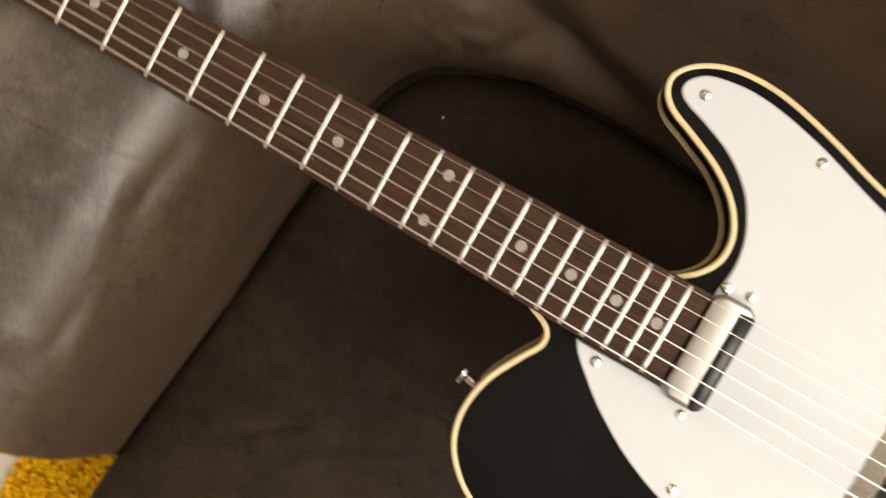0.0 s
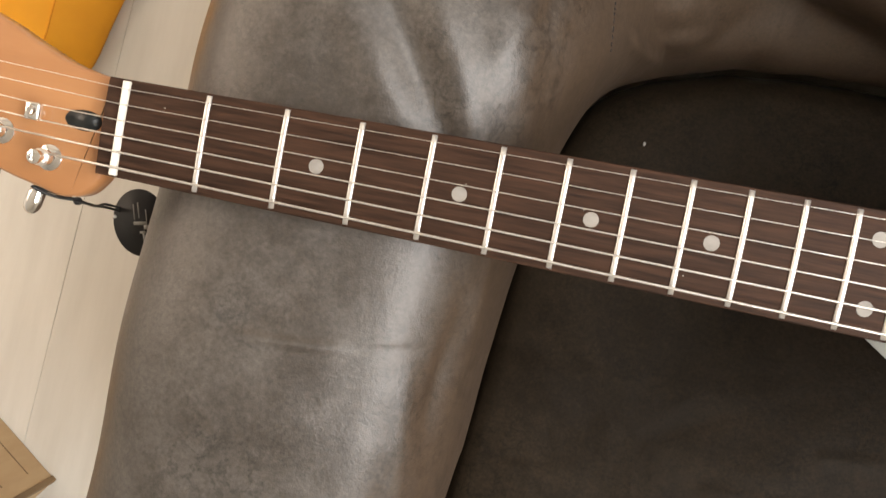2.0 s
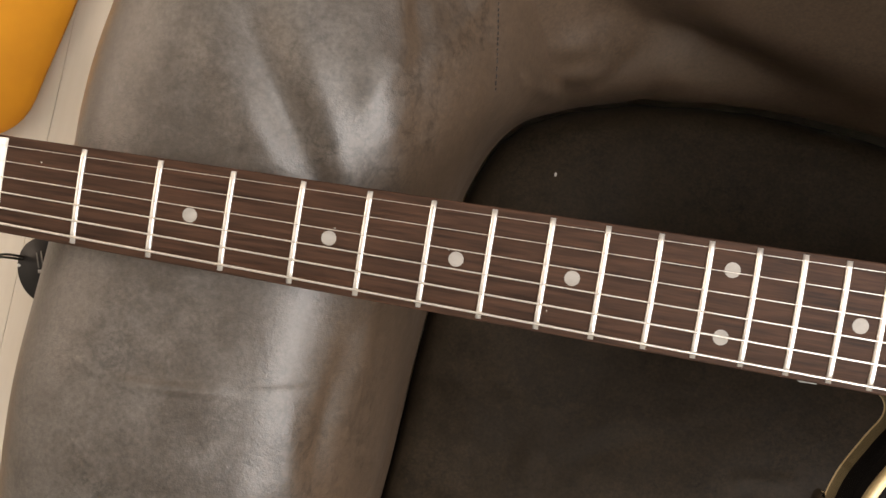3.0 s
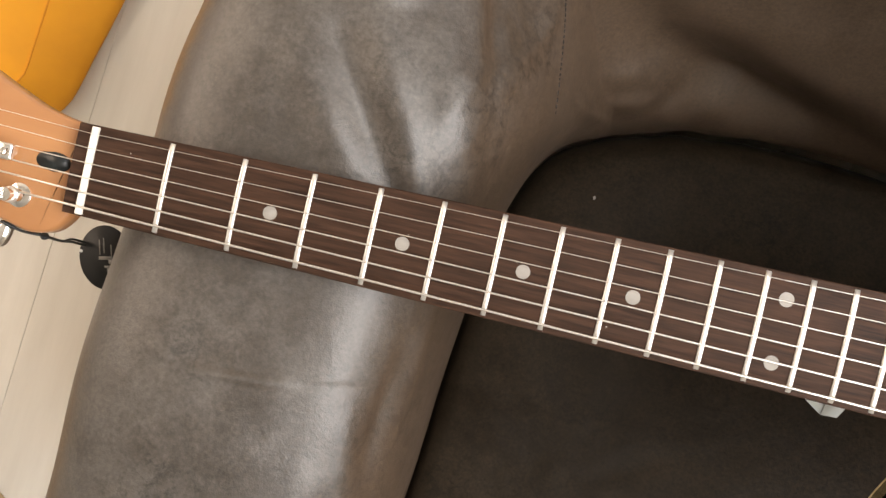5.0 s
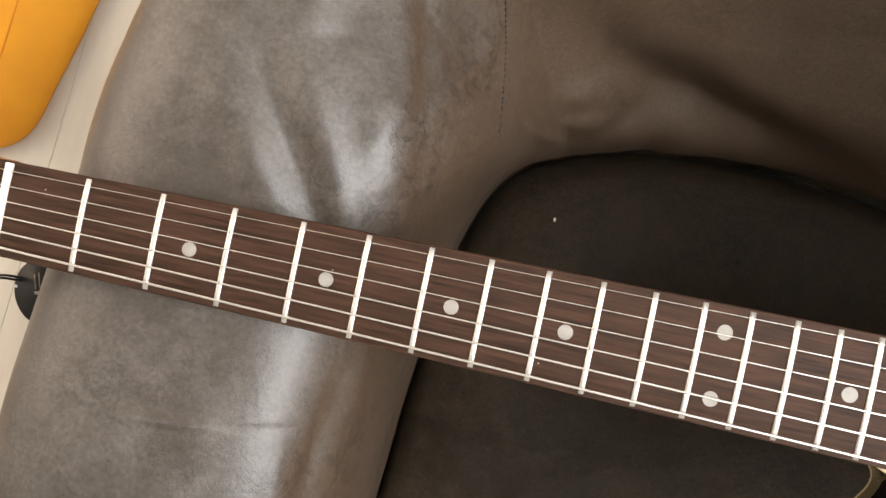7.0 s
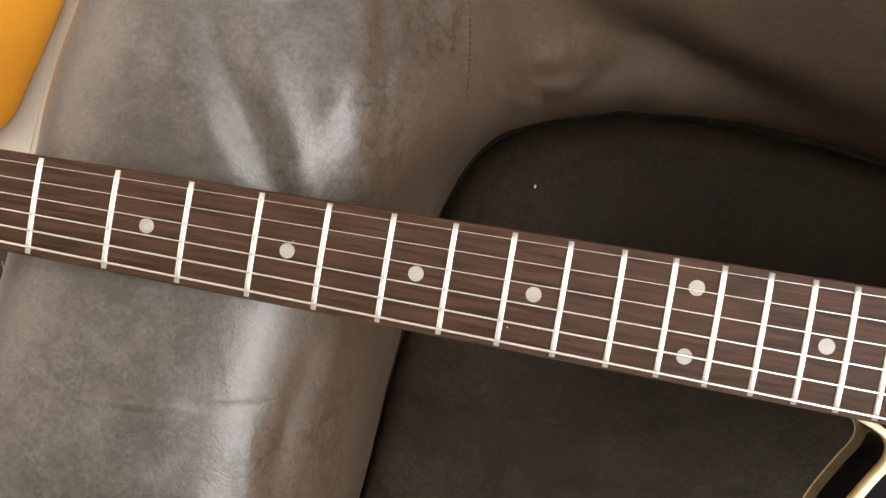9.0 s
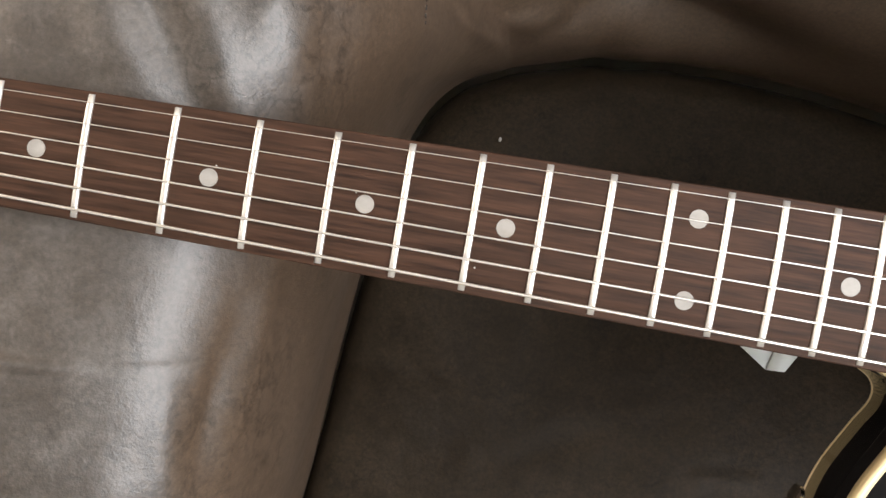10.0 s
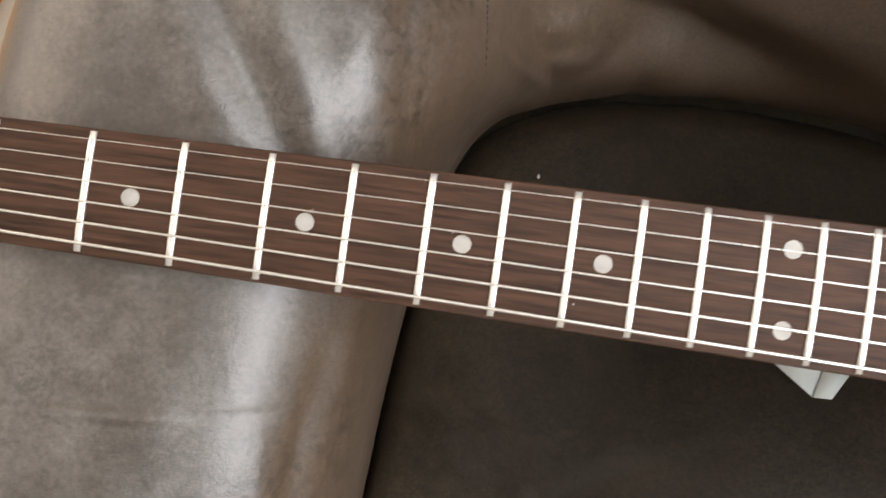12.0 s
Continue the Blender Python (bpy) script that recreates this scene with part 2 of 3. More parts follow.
def ring(line, outer, inner, z0, z1):
    """A band that follows a plan line."""
    bm = bmesh.new()
    line = ccw(line)
    o, i = offset(line, outer), offset(line, inner)
    loops = [[bm.verts.new((q.x, q.y, z)) for q in l] for l, z in ((o, z0), (o, z1 - 0.0006), (offset(line, outer - 0.0006), z1), (i, z1), (i, z0))]
    for k in range(5):
        a, b = loops[k], loops[(k + 1) % 5]
        for n in range(len(line)):
            m = (n + 1) % len(line)
            bm.faces.new((a[n], a[m], b[m], b[n]))
    return bm


def sheet(rows, closed=False, bm=None):
    """A skin over a grid of places."""
    bm = bm or bmesh.new()
    v = [[bm.verts.new(p) for p in row] for row in rows]
    for a, b in zip(v, v[1:]):
        for i in range(len(a) if closed else len(a) - 1):
            j = (i + 1) % len(a)
            bm.faces.new((a[i], a[j], b[j], b[i]))
    return bm, v


def tube(pts, r, sides=8, bm=None, caps=True):
    pts = [Vector(p) for p in pts]
    rows = []
    for i, p in enumerate(pts):
        t = (pts[min(i + 1, len(pts) - 1)] - pts[max(i - 1, 0)]).normalized()
        u = t.cross(Vector((0, 0, 1)) if abs(t.z) < 0.9 else Vector((1, 0, 0))).normalized()
        w = t.cross(u)
        rr = r[i] if isinstance(r, (list, tuple)) else r
        rows.append([p + rr * (u * math.cos(a) + w * math.sin(a)) for a in [2 * math.pi * k / sides for k in range(sides)]])
    bm, v = sheet(rows, True, bm)
    if caps:
        bm.faces.new(v[0][::-1])
        bm.faces.new(v[-1])
    return bm


def turned(profile, centre=(0, 0, 0), sides=20, bm=None):
    """A turned solid about the upright: profile of (radius, z)."""
    c = Vector(centre)
    rows = [[c + Vector((r * math.cos(a), r * math.sin(a), z)) for a in [2 * math.pi * k / sides for k in range(sides)]] for r, z in profile]
    bm, v = sheet(rows, True, bm)
    bm.faces.new(v[0][::-1])
    bm.faces.new(v[-1])
    bm.normal_update()
    for e in bm.edges:
        if len(e.link_faces) == 2 and e.calc_face_angle(0) > 0.6:
            e.smooth = False
    return bm


def block(x0, y0, z0, x1, y1, z1, bevel=0.0, bm=None):
    bm = bm or bmesh.new()
    made = bmesh.ops.create_cube(bm, size=1, matrix=Matrix.Translation(((x0 + x1) / 2, (y0 + y1) / 2, (z0 + z1) / 2)) @ Matrix.Diagonal((x1 - x0, y1 - y0, z1 - z0, 1)))
    if bevel:
        bmesh.ops.bevel(bm, geom=list({e for v in made["verts"] for e in v.link_edges}), offset=bevel, segments=2, affect="EDGES", profile=0.5)
    return bm


# ---- the room ----
X0, X1, Y0, Y1, Z1 = -2.0, 1.40, -4.20, 1.30, 2.7
T = 0.12


def structure(name, bm, material, label, category):
    return tagged(part(name, bm, material, smooth=False), label, category, kind="structure")


def wall_with_hole(name, axis, at, thick, a0, a1, h0, h1):
    """A wall across x or y with one window opening."""
    bm = bmesh.new()
    lo, hi = (X0 - T, X1 + T) if axis == "y" else (Y0, Y1)
    for p0, p1, z0, z1 in ((lo, a0, 0, Z1), (a1, hi, 0, Z1), (a0, a1, 0, h0), (a0, a1, h1, Z1)):
        if axis == "y":
            block(p0, at, z0, p1, at + thick, z1, bm=bm)
        else:
            block(at, p0, z0, at + thick, p1, z1, bm=bm)
    return structure(name, bm, WALL, "plain matt off-white painted wall with a window opening", "wall")


floor = structure("floor", block(X0 - T, Y0 - T, -0.10, X1 + T, Y1 + T, -0.012), JOINT, "pale whitewashed oak plank floor with thin dark joints", "floor")
structure("ceiling", block(X0 - T, Y0 - T, Z1, X1 + T, Y1 + T, Z1 + 0.1), CEIL, "plain white painted ceiling", "ceiling")
structure("wall_north", block(X0 - T, Y1, 0, X1 + T, Y1 + T, Z1), WALL, "plain matt off-white painted wall", "wall")
structure("wall_south", block(X0 - T, Y0 - T, 0, X1 + T, Y0, Z1), WALL, "plain matt off-white painted wall", "wall")
wall_with_hole("wall_west", "x", X0 - T, T, -0.15, 1.2, 0.7, 2.2)
wall_with_hole("wall_east", "x", X1, T, -1.12, 0.96, 1.20, 2.50)


def window(name, axis, at, a0, a1, h0, h1):
    ob = thing(name, ((a0 + a1) / 2, at, h0) if axis == "y" else (at, (a0 + a1) / 2, h0), "unseen white framed window added next to a daylight lamp", "window", kind="structure")
    for lo, hi, z0, z1 in ((a0, a1, h0, h0 + 0.05), (a0, a1, h1 - 0.05, h1), (a0, a0 + 0.05, h0 + 0.05, h1 - 0.05), (a1 - 0.05, a1, h0 + 0.05, h1 - 0.05), ((a0 + a1) / 2 - 0.03, (a0 + a1) / 2 + 0.03, h0 + 0.05, h1 - 0.05)):
        bm = block(lo, at - 0.03, z0, hi, at + 0.03, z1, 0.004) if axis == "y" else block(at - 0.03, lo, z0, at + 0.03, hi, z1, 0.004)
        part("window_frame", bm, FRAME, ob)


# unseen west window, added to go with the fill lamp
window("window_1", "x", X0 - 0.07, -0.148, 1.198, 0.702, 2.198)
window("window_2", "x", X1 + 0.07, -1.118, 0.958, 1.202, 2.498)

# ---- the armchair ----
chair = thing("armchair", (0.435, 0.0, 0.0), "worn dark brown leather armchair with padded rolled arms", "armchair")
MID = 0.435     # middle of the seat
GAP = [(0.138, -0.44), (0.141, -0.35), (0.150, -0.26), (0.160, -0.17), (0.166, -0.09), (0.174, -0.02), (0.184, 0.034), (0.206, 0.0775), (0.250, 0.1045), (0.312, 0.1195), (0.37, 0.1216), (MID, 0.1190)]
FAR_GAP = [(0.50, 0.109), (0.56, 0.096), (0.62, 0.076), (0.662, 0.045), (0.690, 0.0), (0.704, -0.06), (0.712, -0.17), (0.720, -0.26), (0.729, -0.35), (0.732, -0.44)]


def gap_line(n):
    whole = catmull([Vector((x, y, 0)) for x, y in GAP + FAR_GAP], n)
    near = (len(GAP) - 1) * n
    line = whole[:near + 1] + whole[near + 4::4]
    for q in line:      # the lower hem of the back is puckered
        if 0.19 < q.x < MID and q.y > 0:
            q.y += 0.0022 * noise.noise(Vector((q.x * 42, 1.7, 0))) * min(1.0, (q.x - 0.19) / 0.02, (MID - q.x) / 0.05)
    return line


ARM = [(0.03, -0.33), (0.002, -0.28), (0.0, -0.22), (-0.003, -0.16), (-0.001, -0.104), (0.008, -0.056), (0.027, -0.0265), (0.056, -0.0145), (0.100, -0.011), (0.132, -0.014), (0.159, -0.028), (0.177, -0.060), (0.187, -0.11), (0.190, -0.25), (0.184, -0.505)]
BACK = [(0.04, -0.33), (0.008, -0.305), (0.0, -0.28), (0.0, -0.255), (0.006, -0.228), (0.020, -0.200), (0.040, -0.172), (0.060, -0.140), (0.078, -0.098), (0.094, -0.045), (0.110, 0.02), (0.135, 0.09), (0.175, 0.14), (0.225, 0.12), (0.24, -0.505)]
# folds of the hide in plan: from, to, half width, height along the skin's normal
FOLDS = [
    ((0.092, 0.095), (0.148, 0.006), 0.0085, -0.0052),
    ((0.074, 0.080), (0.118, 0.022), 0.0090, 0.0030),
    ((0.104, 0.125), (0.160, -0.005), 0.0125, 0.0042),
    ((0.120, 0.110), (0.166, 0.000), 0.0085, -0.0009),
    ((0.130, 0.175), (0.176, -0.010), 0.0130, 0.0040),
    ((0.158, 0.140), (0.180, 0.010), 0.0065, -0.0012),
    ((0.196, 0.150), (0.160, 0.040), 0.0050, 0.0009),
    ((0.182, 0.165), (0.140, 0.060), 0.0060, -0.0006),
    ((0.100, 0.175), (0.120, 0.105), 0.0110, 0.0035),
    ((0.235, 0.125), (0.310, 0.136), 0.0070, -0.0007),
    ((0.225, 0.112), (0.275, 0.122), 0.0045, 0.0026),
    ((0.255, 0.112), (0.290, 0.126), 0.0035, -0.0020),
    ((0.056, -0.079), (0.116, -0.0752), 0.0022, 0.0017),
    ((0.062, -0.0745), (0.108, -0.0710), 0.0028, -0.0009),
    ((0.098, -0.0775), (0.150, -0.0700), 0.0022, -0.0006),
    ((0.052, -0.074), (0.086, -0.066), 0.0030, -0.0012),
    ((0.040, -0.071), (0.060, -0.078), 0.0024, 0.0009),
    ((0.216, 0.126), (0.258, 0.130), 0.0060, 0.0020),
    ((0.250, 0.122), (0.306, 0.124), 0.0050, -0.0028),
    ((0.212, 0.098), (0.240, 0.107), 0.0045, 0.0040),
    ((0.169, 0.098), (0.150, 0.056), 0.0018, 0.0005),
    ((0.192, 0.135), (0.168, 0.078), 0.0022, 0.0007),
    ((0.144, 0.150), (0.166, 0.070), 0.0050, 0.0014),
    ((0.152, 0.150), (0.172, 0.080), 0.0040, -0.0010),
    ((0.150, -0.120), (0.156, -0.040), 0.0032, -0.0018),
    ((0.160, -0.100), (0.164, -0.020), 0.0030, 0.0014),
    ((0.146, -0.230), (0.152, -0.130), 0.0032, 0.0014),
    ((0.136, -0.250), (0.147, -0.160), 0.0034, -0.0016),
    ((0.156, -0.165), (0.150, -0.055), 0.0060, -0.0016),
    ((0.144, -0.155), (0.139, -0.075), 0.0050, 0.0012),
    ((0.152, -0.320), (0.166, -0.150), 0.0075, -0.0026),
    ((0.134, -0.330), (0.154, -0.190), 0.0080, 0.0022),
    ((0.110, -0.340), (0.134, -0.220), 0.0080, -0.0018),
    ((0.088, -0.340), (0.110, -0.250), 0.0070, 0.0016),
]


VALLEY = catmull([Vector((x, y, 0)) for x, y in ((0.214, 0.180), (0.230, 0.163), (0.252, 0.149), (0.282, 0.140), (0.3125, 0.133), (0.344, 0.124), (0.374, 0.117), (0.405, 0.109), (0.443, 0.100), (0.52, 0.092), (0.60, 0.080))], 5)


def valley_depth(x, y):
    """The deep soft fold that runs across the back, with padding swelling beside it."""
    best, at = 1.0, 0.0
    for k in range(len(VALLEY) - 1):
        a, d = VALLEY[k], VALLEY[k + 1] - VALLEY[k]
        u = min(1.0, max(0.0, ((x - a.x) * d.x + (y - a.y) * d.y) / (d.x * d.x + d.y * d.y)))
        q = math.hypot(x - a.x - u * d.x, y - a.y - u * d.y)
        if q < best:
            best, at = q, (k + u) / (len(VALLEY) - 1)
    grow = min(1.0, at * 2.2)
    return grow * grow * (3 - 2 * grow) * -0.029 * math.exp(-(best / 0.017) ** 2)


def fold_height(x, y):
    h = 0.0
    for (ax, ay), (bx, by), w, a in FOLDS:
        dx, dy = bx - ax, by - ay
        k = ((x - ax) * dx + (y - ay) * dy) / (dx * dx + dy * dy)
        kk = min(1.0, max(0.0, k))
        d = math.hypot(x - ax - kk * dx, y - ay - kk * dy)
        taper = max(0.0, math.sin(math.pi * kk)) ** 0.7
        h += a * taper * math.exp(-(d / w) ** 2)
    return h


def hide_rows():
    line = gap_line(66)
    arm, back = catmull([Vector((d, z, 0)) for d, z in ARM], 13), catmull([Vector((d, z, 0)) for d, z in BACK], 13)
    rows = []
    for i, p in enumerate(line):
        t = (line[min(i + 1, len(line) - 1)] - line[max(i - 1, 0)]).normalized()
        n = Vector((-t.y, t.x, 0))
        x = min(p.x, 2 * MID - p.x)
        b = min(1.0, max(0.0, (x - 0.185) / 0.060)) if p.y > 0 else 0.0
        b = b * b * (3 - 2 * b)
        row = []
        for q, r in zip(arm, back):
            d, z = q.x * (1 - b) + r.x * b, q.y * (1 - b) + r.y * b
            if d > 0.09 and b < 1:      # the arm widens towards the back
                yy = p.y
                grow = -0.004 if yy < -0.2 else (-0.004 + 0.02 * (yy + 0.2) if yy < 0.0 else 0.16 * yy)
                d += (1 - b) * min(1, (d - 0.09) / 0.06) * grow
            c = p + n * d
            zz = z + 0.006 * math.exp(-((c.y + 0.10) / 0.05) ** 2) * (1 - b) * (1 if z > -0.1 else 0)
            wob = noise.noise(Vector((c.x * 16, c.y * 16, z * 16))) * 0.0011 + noise.noise(Vector((c.x * 45, c.y * 45, z * 45))) * 0.0006
            row.append(Vector((c.x, c.y, zz + H)) + Vector((n.x * -0.4 * wob, n.y * -0.4 * wob, wob)))
        rows.append(row)
    # lift the folds along the skin's normal
    lifted = []
    top = max(range(5, len(rows[9]) - 5), key=lambda j: rows[9][j].z)
    turn = 1.0 if (rows[9][top + 2] - rows[9][top - 2]).cross(rows[10][top] - rows[8][top]).z > 0 else -1.0
    for i, row in enumerate(rows):
        out = []
        for j, p in enumerate(row):
            a = rows[min(i + 1, len(rows) - 1)][j] - rows[max(i - 1, 0)][j]
            c = row[min(j + 1, len(row) - 1)] - row[max(j - 1, 0)]
            n = c.cross(a)
            n = n.normalized() if n.length > 1e-9 else Vector((0, 0, 1))
            n *= turn
            x = min(p.x, 2 * MID - p.x)
            fade = min(1.0, max(0.0, (p.z - H + 0.275) / 0.07))
            fade = fade * fade * (3 - 2 * fade)
            deep = valley_depth(p.x, p.y) if p.x > 0.17 and p.y > 0.06 else 0.0
            out.append(p + n * fade * ((fold_height(x, p.y) if p.x < 0.5 else 0.0) + deep))
        lifted.append(out)
    for row in lifted:
        for p in row:
            ramp = min(1.0, max(0.0, (-0.20 - p.y) / 0.10))
            p.y += ramp * min(0.062, max(0.0, (p.z - H + 0.28) * 0.24))
    return lifted


SKIN = hide_rows()
SEAM = next(i for i, row in enumerate(SKIN) if row[0].x > 0.208)
LAST = len(SKIN) - 1
SEAM_B = next(i for i, row in enumerate(SKIN) if row[0].x > 2 * MID - 0.208)


def skin_part(name, a, b, label):
    rows = SKIN[a:b + 1]
    bm, _ = sheet(rows)
    bmesh.ops.recalc_face_normals(bm, faces=bm.faces)
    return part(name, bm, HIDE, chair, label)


# the arms are cut short a little behind the seat's front
FRONT = next(i for i, row in enumerate(SKIN) if row[0].y > -0.325)
skin_part("armrest", FRONT, SEAM, "padded brown leather arm with rubbed patches, creases and daylight grey painted on top")
skin_part("backrest", SEAM, SEAM_B, "padded brown leather back with deep soft folds")
FRONT_B = max(i for i, row in enumerate(SKIN) if row[0].y > -0.325)
skin_part("armrest", SEAM_B, FRONT_B, "padded brown leather arm")


def arm_front(row, name):
    """The padded front end of an arm."""
    n = len(row)
    base = row[0].y
    c = Vector((sum(p.x for p in row) / n, base, 0.20))
    rows = [row]
    for k in range(1, 8):
        a = k / 7 * math.pi / 2
        s = 1 - 0.13 * (1 - math.cos(a)) if k < 7 else 0.02
        rows.append([Vector((c.x + (p.x - c.x) * s, p.y - 0.028 * math.sin(a), c.z + (p.z - c.z) * (s if p.z > c.z else 1))) for p in row])
    bm, _ = sheet(rows)
    bmesh.ops.recalc_face_normals(bm, faces=bm.faces)
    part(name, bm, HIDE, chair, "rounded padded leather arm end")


arm_front(SKIN[FRONT], "arm_front")
arm_front(SKIN[FRONT_B], "arm_front")

# stitched seams between arm and back
def stitch_row(line):
    for a, b in zip(line, line[1:]):
        steps = max(1, round((b - a).length / 0.0034))
        for k in range(steps):
            p, q = a.lerp(b, k / steps), a.lerp(b, (k + 0.6) / steps)
            n = Vector((0, -0.4, 0.9)).normalized() * 0.0003
            part("stitch", tube([p + n, q + n], 0.0005, 5), THREAD, chair)


def on_skin(x, y):
    """The place on the hide over a point of the plan."""
    near = sorted((math.hypot(p.x - x, p.y - y), k) for k, p in enumerate(SEAM_PATCH))[:4]
    w = [1 / (d + 1e-4) for d, _ in near]
    return Vector((x, y, sum(SEAM_PATCH[k].z * v for (_, k), v in zip(near, w)) / sum(w)))


SEAM_PATCH = [p for row in SKIN[:SEAM_B] for p in row if 0.16 < p.x < 0.24 and 0.06 < p.y < 0.30 and p.z > H - 0.25]
seam_plan = catmull([Vector((x, y, 0)) for x, y in ((0.176, 0.250), (0.184, 0.195), (0.1905, 0.157), (0.1958, 0.131), (0.1996, 0.103), (0.2015, 0.085))], 5)
stitch_row([on_skin(q.x, q.y) for q in seam_plan])
stitch_row([p for p in SKIN[SEAM_B][30:130:3] if p.z > H - 0.2 and p.y < 0.34])


def seat_cushion():
    """A crowned loose cushion that fills the space between the arms."""
    line = [q for q in gap_line(24) if q.y > -0.40]
    left, right = line[0], line[-1]
    front = catmull([(left.x, left.y, 0), (left.x - 0.006, -0.47, 0), (left.x + 0.03, -0.515, 0), (MID - 0.1, -0.53, 0), (MID + 0.1, -0.53, 0), (right.x - 0.03, -0.515, 0), (right.x + 0.006, -0.47, 0), (right.x, right.y, 0)], 24)
    outline = line + front[-2:0:-1]
    c = Vector((MID, -0.19, 0))
    rows = []
    for s, dz in ((0.96, -0.19), (0.99, -0.12), (1.003, -0.075), (1.006, -0.045), (1.004, -0.026), (0.994, -0.013), (0.975, -0.006), (0.94, -0.002), (0.88, -0.001), (0.84, 0), (0.8, 0), (0.75, 0), *[(0.7 - 0.012 * k, 0) for k in range(57)], (0.01, 0)):
        row = []
        for q in outline:
            p = c + (q - c) * s
            z = -0.2775 - 0.115 * p.y + 0.012 * (1 - s * s) + dz
            z += noise.noise(Vector((p.x * 9, p.y * 9, 3))) * 0.004 * (1 if s < 0.95 else 0.3) + noise.noise(Vector((p.x * 30, p.y * 30, 8))) * 0.001
            z -= 0.004 * math.exp(-((p.y + 0.105 - 0.1 * (p.x - 0.18)) / 0.006) ** 2) * max(0, 1 - abs(p.x - 0.18) / 0.05)
            for ax, ay, bx, by, w, a in ((0.20, -0.20, 0.30, -0.225, 0.005, 0.0009), (0.22, -0.27, 0.27, -0.23, 0.005, -0.0016), (0.33, -0.17, 0.42, -0.165, 0.004, 0.0008), (0.30, 0.05, 0.31, -0.03, 0.006, -0.0015), (0.24, -0.31, 0.36, -0.28, 0.008, 0.0022), (0.172, -0.113, 0.225, -0.100, 0.0030, -0.0022), (0.180, -0.108, 0.235, -0.093, 0.0045, 0.0016), (0.174, -0.182, 0.215, -0.176, 0.0035, -0.0018), (0.40, -0.133, 0.436, -0.129, 0.0030, 0.0016), (0.37, -0.20, 0.29, -0.25, 0.0060, 0.0009), (0.27, -0.15, 0.35, -0.11, 0.0080, -0.0007), (0.31, 0.10, 0.315, 0.03, 0.0030, -0.0010)):
                k = min(1, max(0, ((p.x - ax) * (bx - ax) + (p.y - ay) * (by - ay)) / ((bx - ax) ** 2 + (by - ay) ** 2)))
                z += a * math.exp(-((p.x - ax - k * (bx - ax)) ** 2 + (p.y - ay - k * (by - ay)) ** 2) / w ** 2)
            row.append(Vector((p.x, p.y, z + H)))
        rows.append(row)
    bm, v = sheet(rows, True)
    bm.faces.new(v[-1])
    bmesh.ops.recalc_face_normals(bm, faces=bm.faces)
    return part("seat_cushion", bm, SHADED_SEAT_HIDE, chair, "smooth brown leather seat cushion, coloured very dark for shade")


seat_cushion()
part("base", block(0.24, -0.43, 0.028, 0.64, 0.06, 0.13, 0.02), HIDE, chair)
for x, y in ((0.02, -0.28), (0.85, -0.28), (0.06, 0.27), (0.81, 0.27)):
    part("foot", turned([(0.018, 0.0), (0.022, 0.006), (0.024, 0.035)], (x, y, 0)), BLACK_PLASTIC, chair)

# ---- the guitar ----
SCALE = 0.6477


def fret_x(n):
    return SCALE * (1 - 2 ** (-n / 12))


def half_width(x):
    return 0.0211 + (0.0256 - 0.0211) * x / fret_x(12)


def crown(y):
    return -y * y / 0.56


guitar = thing("electric_guitar", (0.435, 0.0, H - 0.055), "black single-cutaway electric guitar with white pickguard and cream binding", "guitar")


def gpart(name, bm, material, parent=None, label="", smooth=True):
    return part(name, bm, material, parent or guitar, label, smooth, up=H)


BODY = catmull([(0.446, 0.027), (0.456, 0.0355), (0.462, 0.047), (0.4605, 0.061), (0.451, 0.075), (0.436, 0.0865), (0.417, 0.0955), (0.400, 0.103), (0.392, 0.112), (0.392, 0.122), (0.402, 0.132), (0.420, 0.1385), (0.446, 0.1385), (0.478, 0.131), (0.518, 0.1185), (0.555, 0.113), (0.595, 0.118), (0.645, 0.140), (0.69, 0.157), (0.73, 0.158), (0.765, 0.145), (0.787, 0.112), (0.795, 0.06), (0.797, 0.0)], 6)
BODY = BODY[:-1] + catmull([(0.797, 0.0), (0.795, -0.06), (0.787, -0.112), (0.765, -0.145), (0.73, -0.159), (0.69, -0.158), (0.645, -0.144), (0.60, -0.128), (0.565, -0.121), (0.53, -0.124), (0.49, -0.136), (0.455, -0.144), (0.43, -0.143), (0.408, -0.135), (0.392, -0.121), (0.3845, -0.106), (0.383, -0.089), (0.387, -0.071), (0.396, -0.053), (0.4025, -0.041), (0.400, -0.033), (0.388, -0.0275)], 6)
BODY = [Vector((q[0], q[1])) for q in BODY] + [Vector((0.386, -0.02)), Vector((0.386, 0.018)), Vector((0.41, 0.024))]
TOP, BOTTOM = -0.0105, -0.0490
gpart("body", slab([(BOTTOM, -0.001), (BOTTOM + 0.001, 0), (TOP - 0.001, 0), (TOP, -0.001)], BODY), GLOSS_BLACK, label="gloss black lacquered body")
gpart("top_binding", ring(BODY, 0.0004, -0.0026, TOP - 0.0048, TOP + 0.0004), CREAM, label="aged cream binding")
gpart("back_binding", ring(BODY, 0.0002, -0.0026, BOTTOM - 0.0004, BOTTOM + 0.0010), CREAM, label="aged cream binding")

